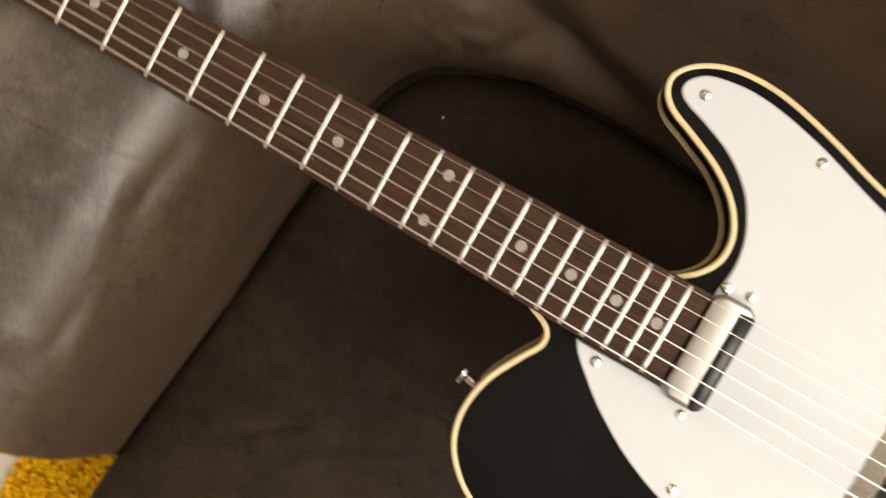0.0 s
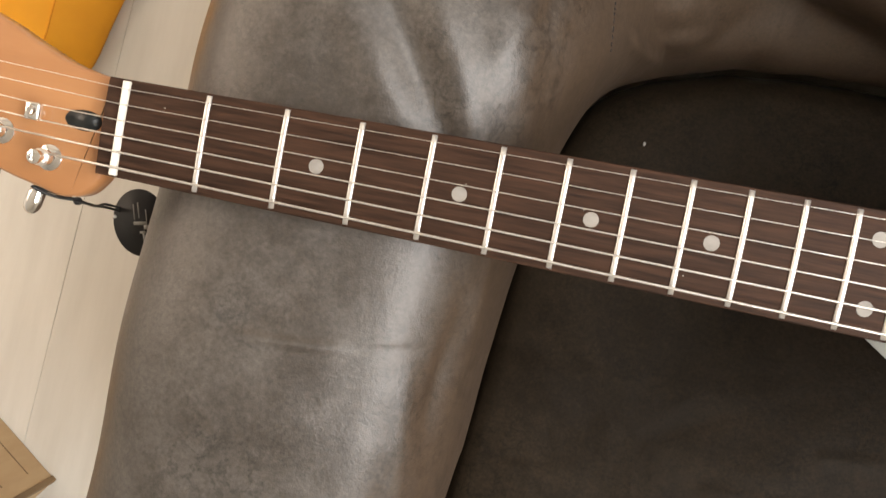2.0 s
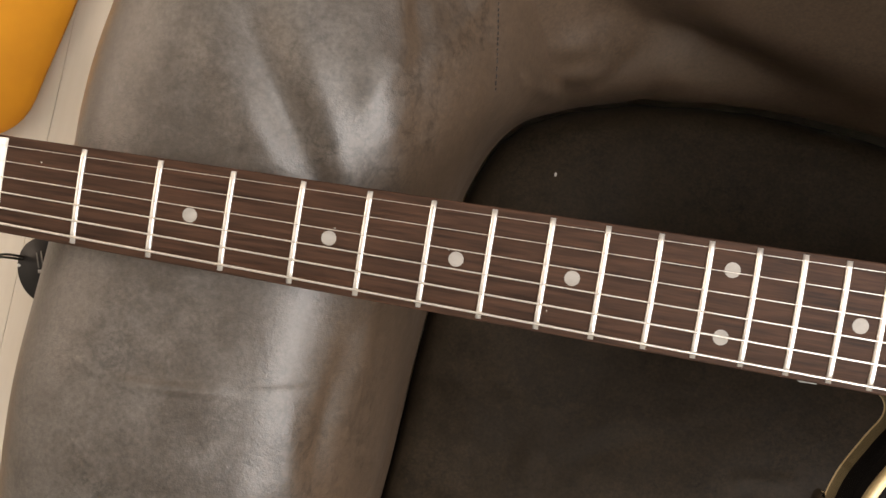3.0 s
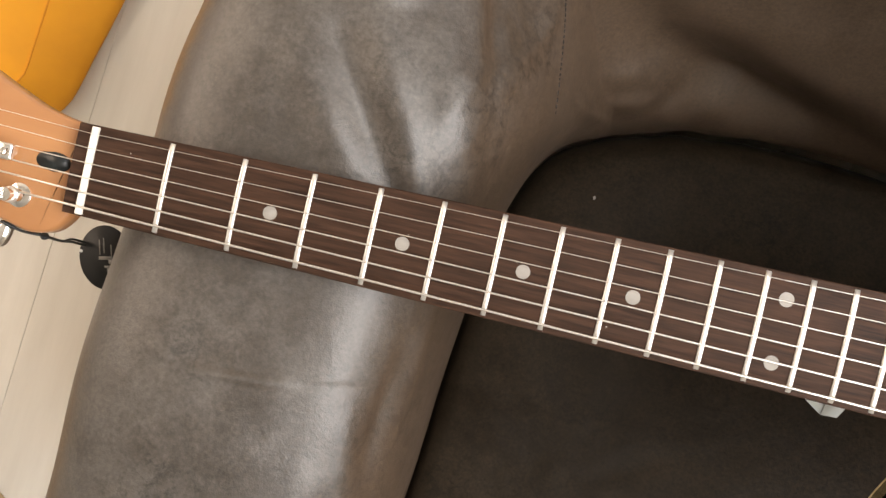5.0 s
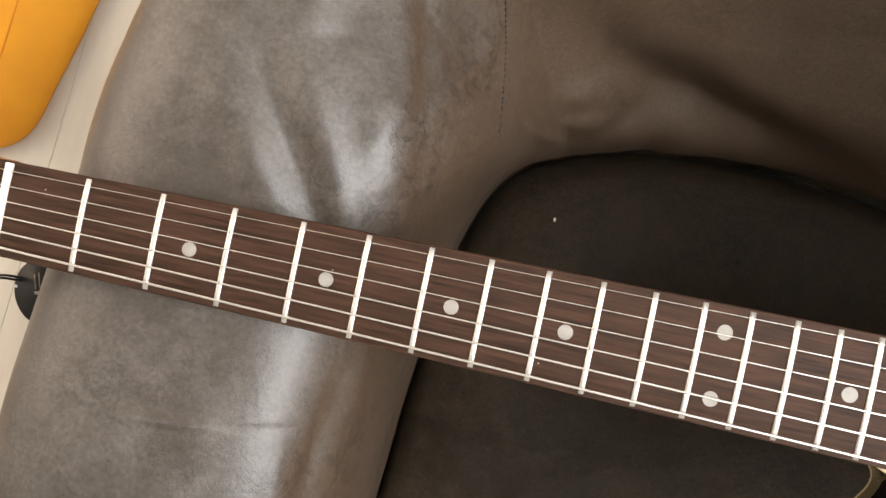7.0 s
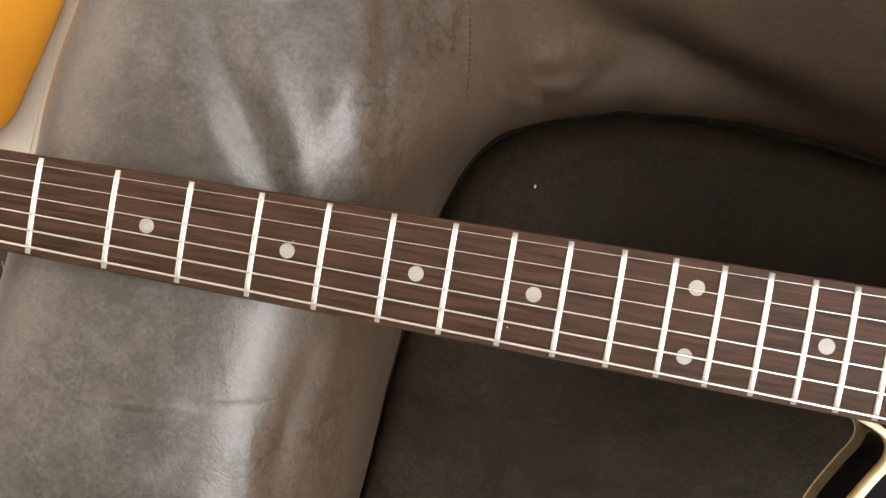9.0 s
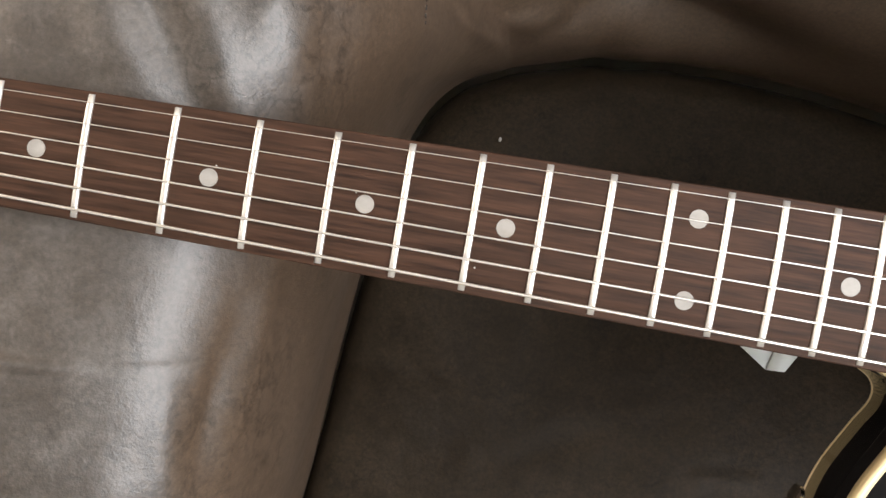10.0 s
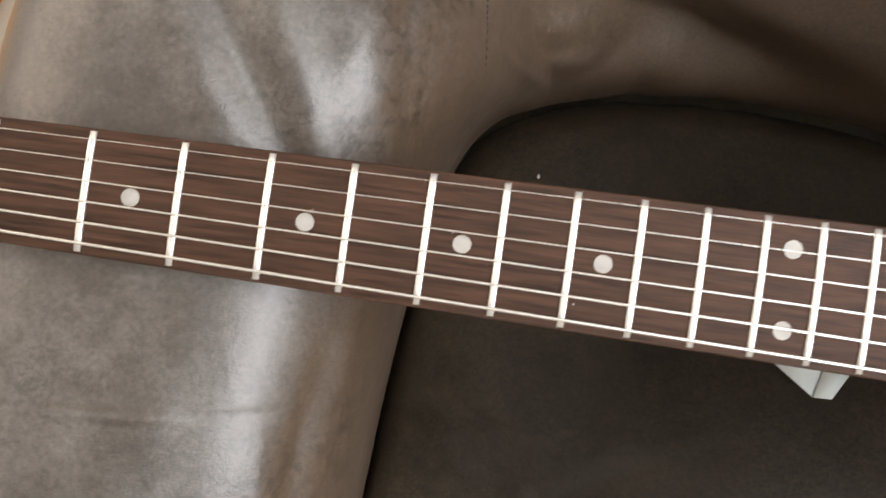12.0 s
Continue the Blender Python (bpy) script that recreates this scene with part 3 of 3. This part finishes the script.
GT = TOP + 0.0026
GUARD_LINE = catmull([(0.469, 0.0305), (0.4705, 0.045), (0.468, 0.060), (0.462, 0.073), (0.453, 0.085), (0.438, 0.0965), (0.420, 0.1045), (0.405, 0.110), (0.3995, 0.1155), (0.4015, 0.1225), (0.412, 0.129), (0.438, 0.131), (0.475, 0.1235), (0.523, 0.108), (0.56, 0.102), (0.592, 0.097), (0.600, 0.080), (0.585, 0.06), (0.578, 0.046)], 6)
GUARD_LINE += catmull([(0.578, -0.046), (0.575, -0.068), (0.555, -0.083), (0.525, -0.0865), (0.499, -0.0815), (0.473, -0.0715), (0.449, -0.0575), (0.431, -0.0435), (0.421, -0.034), (0.418, -0.0285)], 6)
GUARD_LINE = [Vector((q[0], q[1])) for q in GUARD_LINE] + [Vector((0.4685, -0.0285))]
guard = gpart("pickguard", slab([(TOP, 0), (GT - 0.0008, 0), (GT, -0.0009)], GUARD_LINE), GUARD, label="glossy white plastic pickguard", smooth=False)


def screw(x, y, z, parent, r=0.0032):
    bm = turned([(r, 0), (r, 0.0006), (r * 0.75, 0.0015), (r * 0.3, 0.0018), (r * 0.25, 0.0014)], (x, y, z), 14)
    gpart("screw", bm, CHROME, parent, "small chrome screw")


for x, y in ((0.412, 0.118), (0.482, 0.115), (0.433, -0.0345), (0.502, -0.0735), (0.4725, 0.0345), (0.56, 0.092), (0.562, -0.072)):
    screw(x, y, GT, guard)

# neck
def neck_rows():
    rows = []
    for k in range(37):
        x = -0.008 + (0.43 + 0.008) * k / 36
        w = half_width(x)
        d = 0.0155 + 0.0025 * max(0, x) / 0.35
        if x > 0.36:
            d += 0.010 * min(1, (x - 0.36) / 0.05)
        if x < 0.0:
            d *= 0.9
        rows.append([Vector((x, w * math.cos(a), -0.0058 - d * math.sin(a) ** 0.8)) for a in [math.pi * i / 14 for i in range(15)]])
    return rows


bm, v = sheet(neck_rows())
bm.faces.new(v[0])
bm.faces.new(v[-1][::-1])
bmesh.ops.recalc_face_normals(bm, faces=bm.faces)
neck = gpart("neck", bm, MAPLE, label="satin roasted maple neck")

rows = []
for k in range(60):
    x = -0.0085 + (0.4665 + 0.0085) * k / 59
    w = half_width(x)
    row = [Vector((x, w * s, crown(w * s) - (0.0004 if abs(s) == 1 else 0))) for s in (-1, -0.985, -0.7, -0.4, 0, 0.4, 0.7, 0.985, 1)]
    rows.append(row + [Vector((x, w, -0.0062)), Vector((x, -w, -0.0062))])
bm, v = sheet(rows, True)
bm.faces.new(v[0])
bm.faces.new(v[-1][::-1])
bmesh.ops.recalc_face_normals(bm, faces=bm.faces)
board = gpart("fretboard", bm, ROSEWOOD, label="dark reddish brown rosewood fretboard with fine grain", smooth=False)


def fret(n):
    x, rows = fret_x(n), []
    w = half_width(x) - 0.0010
    for i in range(11):
        s = -1 + 2 * i / 10
        y = w * s
        drop = 0.0006 if abs(s) == 1 else 0
        z = crown(y) - 0.0002
        rows.append([Vector((x + 0.00120 * c, y, z + (0.0012 - drop) * q)) for c, q in ((1, 0), (0.97, 0.55), (0.80, 0.85), (0.45, 0.97), (0, 1), (-0.45, 0.97), (-0.80, 0.85), (-0.97, 0.55), (-1, 0))])
    bm, v = sheet(rows)
    bm.faces.new(v[0])
    bm.faces.new(v[-1][::-1])
    bmesh.ops.recalc_face_normals(bm, faces=bm.faces)
    gpart("fret", bm, FRETWIRE, board)


for n in range(1, 22):
    fret(n)
for n, ys in ((3, (0,)), (5, (0,)), (7, (0,)), (9, (0,)), (12, (0.0139, -0.0139)), (15, (0,)), (17, (0,)), (19, (0,)), (21, (0,))):
    x = (fret_x(n) + fret_x(n - 1)) / 2
    for y in ys:
        gpart("position_marker", turned([(0.0032, -0.001), (0.0032, 0.00025)], (x, y, crown(y)), 24), PEARL, board)

gpart("nut", block(-0.0015, -0.0203, -0.0015, 0.0015, 0.0203, 0.0018, 0.0005), BONE, label="off-white bone nut")

HEAD = catmull([(-0.0085, 0.0212), (-0.018, 0.0215), (-0.033, 0.0245), (-0.050, 0.031), (-0.068, 0.0385), (-0.088, 0.0435), (-0.12, 0.043), (-0.15, 0.040), (-0.172, 0.043), (-0.188, 0.040), (-0.196, 0.027), (-0.190, 0.012), (-0.172, 0.004), (-0.13, -0.008), (-0.09, -0.019), (-0.056, -0.0285), (-0.040, -0.032), (-0.027, -0.0345), (-0.018, -0.0325), (-0.012, -0.027), (-0.0085, -0.0212)], 6)
HEAD = [Vector((q[0], q[1])) for q in HEAD]
HT = -0.0085
head = gpart("headstock", slab([(HT - 0.014, -0.0015), (HT - 0.0125, 0), (HT - 0.0015, 0), (HT, -0.0015)], HEAD), MAPLE, label="satin roasted maple headstock")
oval = [Vector((-0.0205 + 0.0078 * math.cos(a) - (0.0016 if math.cos(a) < -0.5 else 0), 0.0002 + 0.0046 * math.sin(a))) for a in [2 * math.pi * k / 28 for k in range(28)]]
gpart("truss_rod_slot", slab([(HT - 0.002, 0), (HT + 0.0003, 0)], oval), RECESS, head, "dark oval truss rod access")

POSTS = [(-0.034 - 0.0238 * i, -0.0187 + 0.0077 * i) for i in range(6)]


def tuner(x, y):
    base = gpart("tuner", turned([(0.0058, HT), (0.0058, HT + 0.0010), (0.0044, HT + 0.0018), (0.0033, HT + 0.0022), (0.0031, HT + 0.0060), (0.0026, HT + 0.0068), (0.0031, HT + 0.0085), (0.0031, HT + 0.0135), (0.0020, HT + 0.0140), (0.0016, HT + 0.0118)], (x, y, 0), 20), CHROME, None, "chrome machine head")
    gpart("gear_box", block(x - 0.013, y - 0.009, HT - 0.025, x + 0.006, y + 0.007, HT - 0.0143, 0.002), CHROME, base)
    gpart("shaft", tube([(x - 0.012, y - 0.007, HT - 0.019), (x - 0.014, y - 0.016, HT - 0.019)], 0.0022), CHROME, base)
    # a waisted oval button
    rim = [(0.0046 * math.cos(a) * (0.82 + 0.18 * abs(math.sin(a))), 0.0072 * math.sin(a)) for a in [2 * math.pi * k / 24 for k in range(24)]]
    bm = slab([(-0.0036, -0.0010), (-0.0026, -0.0002), (0.0, 0.0003), (0.0026, -0.0002), (0.0036, -0.0010)], [Vector(q) for q in rim])
    bmesh.ops.transform(bm, matrix=Matrix.Translation((x - 0.0155, y - 0.0215, HT - 0.019)) @ Matrix.Rotation(radians(-14), 4, "Z") @ Matrix.Rotation(radians(35), 4, "Y"), verts=bm.verts)
    gpart("button", bm, CHROME, base)


for x, y in POSTS:
    tuner(x, y)

tree = gpart("string_tree", block(-0.0452, -0.0038, HT + 0.0035, -0.0382, 0.0042, HT + 0.0075, 0.0012), CHROME, None, "small chrome string retainer")
gpart("tree_screw", turned([(0.0021, HT), (0.0021, HT + 0.0078), (0.0016, HT + 0.0086), (0.0006, HT + 0.0082)], (-0.0417, 0.0002, 0), 14), CHROME, tree)

# strings, thick to thin
RADII = (0.00056, 0.00045, 0.00035, 0.00024, 0.00018, 0.00014)
for i in range(6):
    s = -1 + 2 * i / 5
    px, py = POSTS[i]
    nut_y, end_y = 0.0168 * s, 0.0272 * s
    pts = [(px + 0.003, py + 0.0020, HT + 0.0072)]
    if i in (2, 3):
        pts.append((-0.0417, -0.0032 if i == 2 else 0.0036, HT + 0.0040))
    pts += [(0.0, nut_y, 0.0020), (fret_x(12), nut_y + (end_y - nut_y) * 0.5, 0.0046), (SCALE, end_y, 0.0098), (SCALE + 0.012, end_y, 0.004)]
    gpart("string", tube(pts, RADII[i], 6), STEEL, None, "wound steel string" if i < 3 else "plain steel string")
    # turns round the post
    coil = [(px + 0.0033 * math.cos(a), py + 0.0033 * math.sin(a), HT + 0.0065 + 0.0010 * a / 6.28) for a in [0.5 * k for k in range(38)]]
    gpart("string_winding", tube(coil, RADII[i], 5), STEEL)

# pickup under a chrome cover
pk = [Vector(q) for q in ((0.4685, -0.025), (0.470, -0.029), (0.474, -0.0315), (0.487, -0.0315), (0.491, -0.029), (0.4925, -0.025), (0.4925, 0.025), (0.491, 0.029), (0.487, 0.0315), (0.474, 0.0315), (0.470, 0.029), (0.4685, 0.025))]
pickup = gpart("neck_pickup", slab([(GT, 0), (-0.0030, 0), (-0.0018, -0.0004), (-0.0008, -0.0014), (-0.0003, -0.0032)], pk), SATIN, None, "satin nickel pickup cover")
insert = [Vector(q) for q in ((0.4835, -0.0275), (0.4850, -0.0305), (0.4880, -0.0312), (0.4908, -0.0295), (0.4922, -0.0265), (0.4922, 0.0262), (0.4905, 0.0270), (0.4835, 0.0262))]
gpart("pickup_insert", slab([(-0.004, 0), (-0.0004, 0), (0.0004, -0.0008)], insert), RECESS, pickup, "black pickup bar")
screw(0.4855, 0.0365, GT, pickup, 0.0028)
screw(0.4855, -0.0365, GT, pickup, 0.0028)

# bridge
bridge = gpart("bridge", block(0.578, -0.043, TOP, 0.664, 0.043, TOP + 0.0022, 0.0006), CHROME, None, "brushed chrome bridge plate")
for y0, y1 in ((-0.043, -0.0412), (0.0412, 0.043)):
    gpart("bridge_lip", block(0.582, y0, TOP + 0.0022, 0.664, y1, TOP + 0.012, 0.0006), CHROME, bridge)
for k in range(3):
    y = -0.018 + 0.018 * k
    gpart("saddle", tube([(SCALE, y - 0.0085, 0.0062), (SCALE, y + 0.0085, 0.0062)], 0.0034, 12), CHROME, bridge)
    gpart("saddle_screw", tube([(SCALE, y, 0.004), (0.664, y, 0.004)], 0.0012, 8), CHROME, bridge)
gpart("bridge_pickup", block(0.592, -0.034, TOP + 0.0022, 0.614, 0.034, 0.0015, 0.002), BLACK_PLASTIC, bridge)

# strap button on the bass shoulder
sb = [(0.0050, 0.0), (0.0048, 0.0015), (0.0026, 0.0035), (0.0026, 0.0085), (0.0062, 0.0105), (0.0064, 0.0122), (0.0030, 0.0130)]
bm = turned(sb, (0, 0, 0), 20)
bmesh.ops.transform(bm, matrix=Matrix.Translation((0.3850, -0.0835, -0.0295)) @ Matrix.Rotation(radians(-10), 4, "Z") @ Matrix.Rotation(radians(-90), 4, "Y"), verts=bm.verts)
gpart("strap_button", bm, CHROME, None, "chrome strap button")

# ---- hang tag on its cord ----
tag = thing("hang_tag", (-0.041, -0.050, H - 0.11), "black oval paper hang tag on a black cord from a tuner", "tag")
TAG_POSE = Matrix.Translation((-0.0360, -0.0520, H - 0.114)) @ Euler((radians(12), radians(10), radians(12))).to_matrix().to_4x4()


def tag_part(name, bm, material, parent, label=""):
    bmesh.ops.transform(bm, matrix=TAG_POSE, verts=bm.verts)
    return part(name, bm, material, parent, label)


card = tag_part("tag_card", slab([(-0.0004, 0), (0.0004, 0)], [Vector((0.0150 * math.cos(a), 0.0195 * math.sin(a))) for a in [2 * math.pi * k / 40 for k in range(40)]]), TAG_CARD, tag, "black oval card")
for x0, y0, x1, y1 in ((-0.0035, 0.002, -0.0029, 0.011), (-0.0010, 0.003, -0.0004, 0.012), (0.0030, 0.001, 0.0036, 0.008), (-0.004, -0.0010, 0.0035, 0.0010), (0.0015, -0.0035, 0.0040, -0.0010), (-0.001, -0.0060, 0.0022, -0.0046), (0.0005, -0.0110, 0.0017, -0.0060)):
    tag_part("print_mark", block(x0, y0, 0.0004, x1, y1, 0.0006), TAG_MARK, card)
tag_part("eyelet", turned([(0.0007, 0.0004), (0.0010, 0.0006), (0.0007, 0.0007)], (-0.0138, 0.0042, 0), 10), PAPER, card, "small pale eyelet")
for k, dz in ((0, 0.0), (1, 0.0016)):
    line = catmull([(-0.048, -0.034, H - 0.022 + dz), (-0.040, -0.0355 - dz, H - 0.026), (-0.031, -0.0375, H - 0.032 + dz), (-0.034, -0.041, H - 0.055), (-0.044, -0.044 + dz, H - 0.085), (-0.0485, -0.0475 + dz, H - 0.112)], 8)
    part("cord", tube(line, 0.0007, 6), BLACK_PLASTIC, tag, "thin black cord")
part("knot", turned([(0.0008, -0.002), (0.0019, -0.001), (0.0019, 0.001), (0.0008, 0.002)], (-0.032, -0.038, H - 0.034), 10), BLACK_PLASTIC, tag)

# ---- small white folded card on the seat ----
fc = thing("folded_card", (0.428, -0.045, H - 0.262), "small folded white paper card lying on the seat", "card")
for pts, lift in ((((0.402, -0.042), (0.4285, -0.0595), (0.434, -0.035), (0.415, -0.02)), 0.000), (((0.4285, -0.0595), (0.4395, -0.0590), (0.452, -0.036), (0.434, -0.035)), 0.0015)):
    bm = slab([(H - 0.2625 + lift, 0), (H - 0.2610 + lift, 0)], [Vector(p) for p in pts])
    for vert in bm.verts:
        vert.co.z += 0.012
    part("leaf", bm, PAPER, fc)

# ---- lint on the seat ----
for x, y in ((0.2445, 0.0548), (0.326, -0.164), (0.285, -0.150)):
    z = H - 0.2775 - 0.115 * y + 0.007
    bm = bmesh.new()
    bmesh.ops.create_icosphere(bm, subdivisions=1, radius=0.0011, matrix=Matrix.Translation((x, y, z)) @ Matrix.Diagonal((1, 1.6, 0.6, 1)))
    tagged(part("lint", bm, DUST), "tiny pale speck of lint on the seat", "lint", "lint on the seat")


for x, y in ((0.150, 0.0045), (0.199, 0.0035), (0.243, -0.0150), (0.018, 0.012)):
    bm = bmesh.new()
    bmesh.ops.create_icosphere(bm, subdivisions=1, radius=0.00035, matrix=Matrix.Translation((x, y, H + crown(y) + 0.0002)))
    tagged(part("lint", bm, DUST), "tiny pale dust speck on the fretboard", "lint", "dust on the fretboard")


# ---- orange floor cushion ----
def floor_cushion():
    cush = thing("floor_cushion", (-0.50, 0.22, 0.0), "thick orange canvas floor cushion with a sewn edge seam", "cushion")
    turn, size, round_ = radians(-15), 0.255, 0.07
    m = Matrix.Translation((-0.310, -0.005, 0)) @ Matrix.Rotation(turn, 4, "Z") @ Matrix.Translation((-size, size, 0))
    plan = []
    for cx, cy, a0 in ((1, 1, 0), (-1, 1, 90), (-1, -1, 180), (1, -1, 270)):
        for k in range(9):
            a = radians(a0 + 90 * k / 8)
            plan.append(Vector((cx * (size - round_) + round_ * math.cos(a), cy * (size - round_) + round_ * math.sin(a))))
        a = radians(a0 + 90)
        nx, ny = {0: (-1, 1), 90: (-1, -1), 180: (1, -1), 270: (1, 1)}[a0]
        p, q = plan[-1], Vector((nx * (size - round_), ny * (size - round_))) + Vector((round_ * math.cos(a), round_ * math.sin(a)))
        plan += [p.lerp(q, k / 12) for k in range(1, 12)]

    def rows(levels):
        out = []
        for z, d in levels:
            row = []
            for p in offset(plan, d):
                w = noise.noise(Vector((p.x * 9, p.y * 9, z * 12)))
                # the upper seam runs askew to the side
                skew = min(0.03, 0.16 * max(0.0, p.y + size - 0.06)) * min(1.0, max(0.0, (z - 0.02) / 0.04)) if p.x > 0 else 0.0
                v = m @ Vector((p.x + 0.004 * w - skew, p.y + 0.004 * w, z))
                row.append(v + Vector((0, 0, 0.003 * w if z > 0.008 else 0)))
            out.append(row)
        return out

    side = rows([(0.0, -0.008), (0.007, -0.002), (0.015, 0.0), (0.024, -0.004), (0.034, -0.010), (0.044, -0.017), (0.053, -0.024), (0.060, -0.031)])
    bm, _ = sheet(side, True)
    bmesh.ops.recalc_face_normals(bm, faces=bm.faces)
    part("side_panel", bm, ORANGE, cush)
    c = m @ Vector((0, 0, 0))
    edge = side[-1]
    top = [[Vector((c.x + (p.x - c.x) * k, c.y + (p.y - c.y) * k, 0.060 + (p.z - 0.060) * k + 0.060 * (1 - k ** 2.2) + 0.003 * noise.noise(Vector((p.x * k * 9, p.y * k * 9, 5))) * (1 - k))) for p in edge] for k in (1, 0.97, 0.92, 0.85, 0.75, 0.6, 0.45, 0.3, 0.15, 0.01)]
    bm, v = sheet(top, True)
    bm.faces.new(v[-1])
    bmesh.ops.recalc_face_normals(bm, faces=bm.faces)
    part("top_panel", bm, ORANGE, cush)
    part("seam", tube([*edge, edge[0]], 0.0010, 6, caps=False), PIPING, cush)


floor_cushion()


# ---- cardboard box ----
def carton():
    box = thing("cardboard_box", (-0.45, -0.42, 0.0), "brown corrugated cardboard box standing on the floor", "box")
    m = Matrix.Translation((-0.273, -0.395, 0)) @ Matrix.Rotation(radians(143.5), 4, "Z")

    def put(name, bm, material, parent, label=""):
        bmesh.ops.transform(bm, matrix=m, verts=bm.verts)
        return part(name, bm, material, parent, label, smooth=False)

    w, d, h = 0.36, 0.26, 0.24
    body = put("body", block(0, 0, 0, w, d, h, 0.003), CARTON, box)
    for z in (0.030, 0.075):
        put("crease", block(0.02, -0.0006, z, w - 0.02, 0.001, z + 0.0012), CARTON_IN, body)
    put("corner_fold", block(-0.0012, -0.0012, 0.001, 0.0055, 0.0055, h - 0.003, 0.001), CARTON_IN, body, "dark worn corner fold")
    put("flap", block(0.002, 0.004, h + 0.0003, w - 0.002, d / 2 - 0.001, h + 0.0045, 0.001), CARTON, box, "closed top flap")
    put("flap", block(0.002, d / 2 + 0.001, h + 0.0003, w - 0.002, d - 0.002, h + 0.0045, 0.001), CARTON, box, "closed top flap")


carton()


# ---- yellow shag rug ----
def shag_rug():
    rug = thing("shag_rug", (0.4, -1.05, 0.0), "bright yellow deep shag rug on the oak floor", "rug")
    part("backing", block(-0.045, -1.35, 0.0005, 0.95, -0.40, 0.012, 0.004), SHAG, rug)
    rnd = random.Random(5)
    verts, faces = [], []
    for _ in range(26000):
        x = rnd.uniform(-0.05, 0.25) if rnd.random() < 0.7 else rnd.uniform(0.25, 0.95)
        y = -0.395 - 0.95 * rnd.random() ** 1.6
        a, lean, l = rnd.uniform(0, 6.283), rnd.uniform(0.1, 0.9), rnd.uniform(0.007, 0.012)
        b = Vector((x, y, 0.010))
        side = Vector((math.cos(a), math.sin(a), 0)) * 0.0034
        out = Vector((-math.sin(a), math.cos(a), 0)) * l * lean
        k = len(verts)
        verts += [b - side, b + side, b + out * 0.5 + side + Vector((0, 0, l * 0.7)), b + out * 0.5 - side + Vector((0, 0, l * 0.7)), b + out + Vector((0, 0, l))]
        faces += [(k, k + 1, k + 2, k + 3), (k + 3, k + 2, k + 4)]
    me = bpy.data.meshes.new("shag_fibre")
    me.from_pydata([tuple(p) for p in verts], [], faces)
    me.materials.append(SHAG)
    ob = new("shag_fibre", me)
    ob.parent = rug
    ob.matrix_parent_inverse = Matrix.Translation(rug.location).inverted()
    tagged(ob, kind="stuff")


shag_rug()

# ---- floor planks ----
PW, PL = 0.192, 1.2
plank_mesh = bpy.data.meshes.new("plank")
bm = block(0.0002, 0.0002, -0.0118, PW - 0.0002, PL - 0.0002, 0.0, 0.0005)
bm.to_mesh(plank_mesh)
bm.free()
plank_mesh.materials.append(OAK)
TURN = radians(-5.1)
SIDES = (((X0 - 0.1, 0, 0), (-1, 0, 0)), ((X1 + 0.1, 0, 0), (1, 0, 0)), ((0, Y0 - 0.1, 0), (0, -1, 0)), ((0, Y1 + 0.1, 0), (0, 1, 0)))
for i in range(-14, 16):
    for k in range(-5, 4):
        at = Matrix.Rotation(TURN, 3, "Z") @ Vector((PW * i, PL * k + (i * 0.13) % PL - 0.75, 0)) + Vector((-0.283, 0, 0))
        place = Matrix.Translation(at) @ Matrix.Rotation(TURN, 4, "Z")
        corners = [place @ Vector((u, w, 0)) for u in (0, PW) for w in (0, PL)]
        inside = [X0 - 0.1 < c.x < X1 + 0.1 and Y0 - 0.1 < c.y < Y1 + 0.1 for c in corners]
        if all(inside):
            ob = new("plank", plank_mesh)
            ob.matrix_local = place
        else:      # sawn off under the walls
            bm = bmesh.new()
            bm.from_mesh(plank_mesh)
            bmesh.ops.transform(bm, matrix=place, verts=bm.verts)
            for co, no in SIDES:
                bmesh.ops.bisect_plane(bm, geom=bm.verts[:] + bm.edges[:] + bm.faces[:], plane_co=co, plane_no=no, clear_outer=True)
            if not bm.faces:
                bm.free()
                continue
            cut = bpy.data.meshes.new("plank")
            bm.to_mesh(cut)
            bm.free()
            cut.materials.clear()
            cut.materials.append(OAK)
            ob = new("plank", cut)
        ob.parent = floor
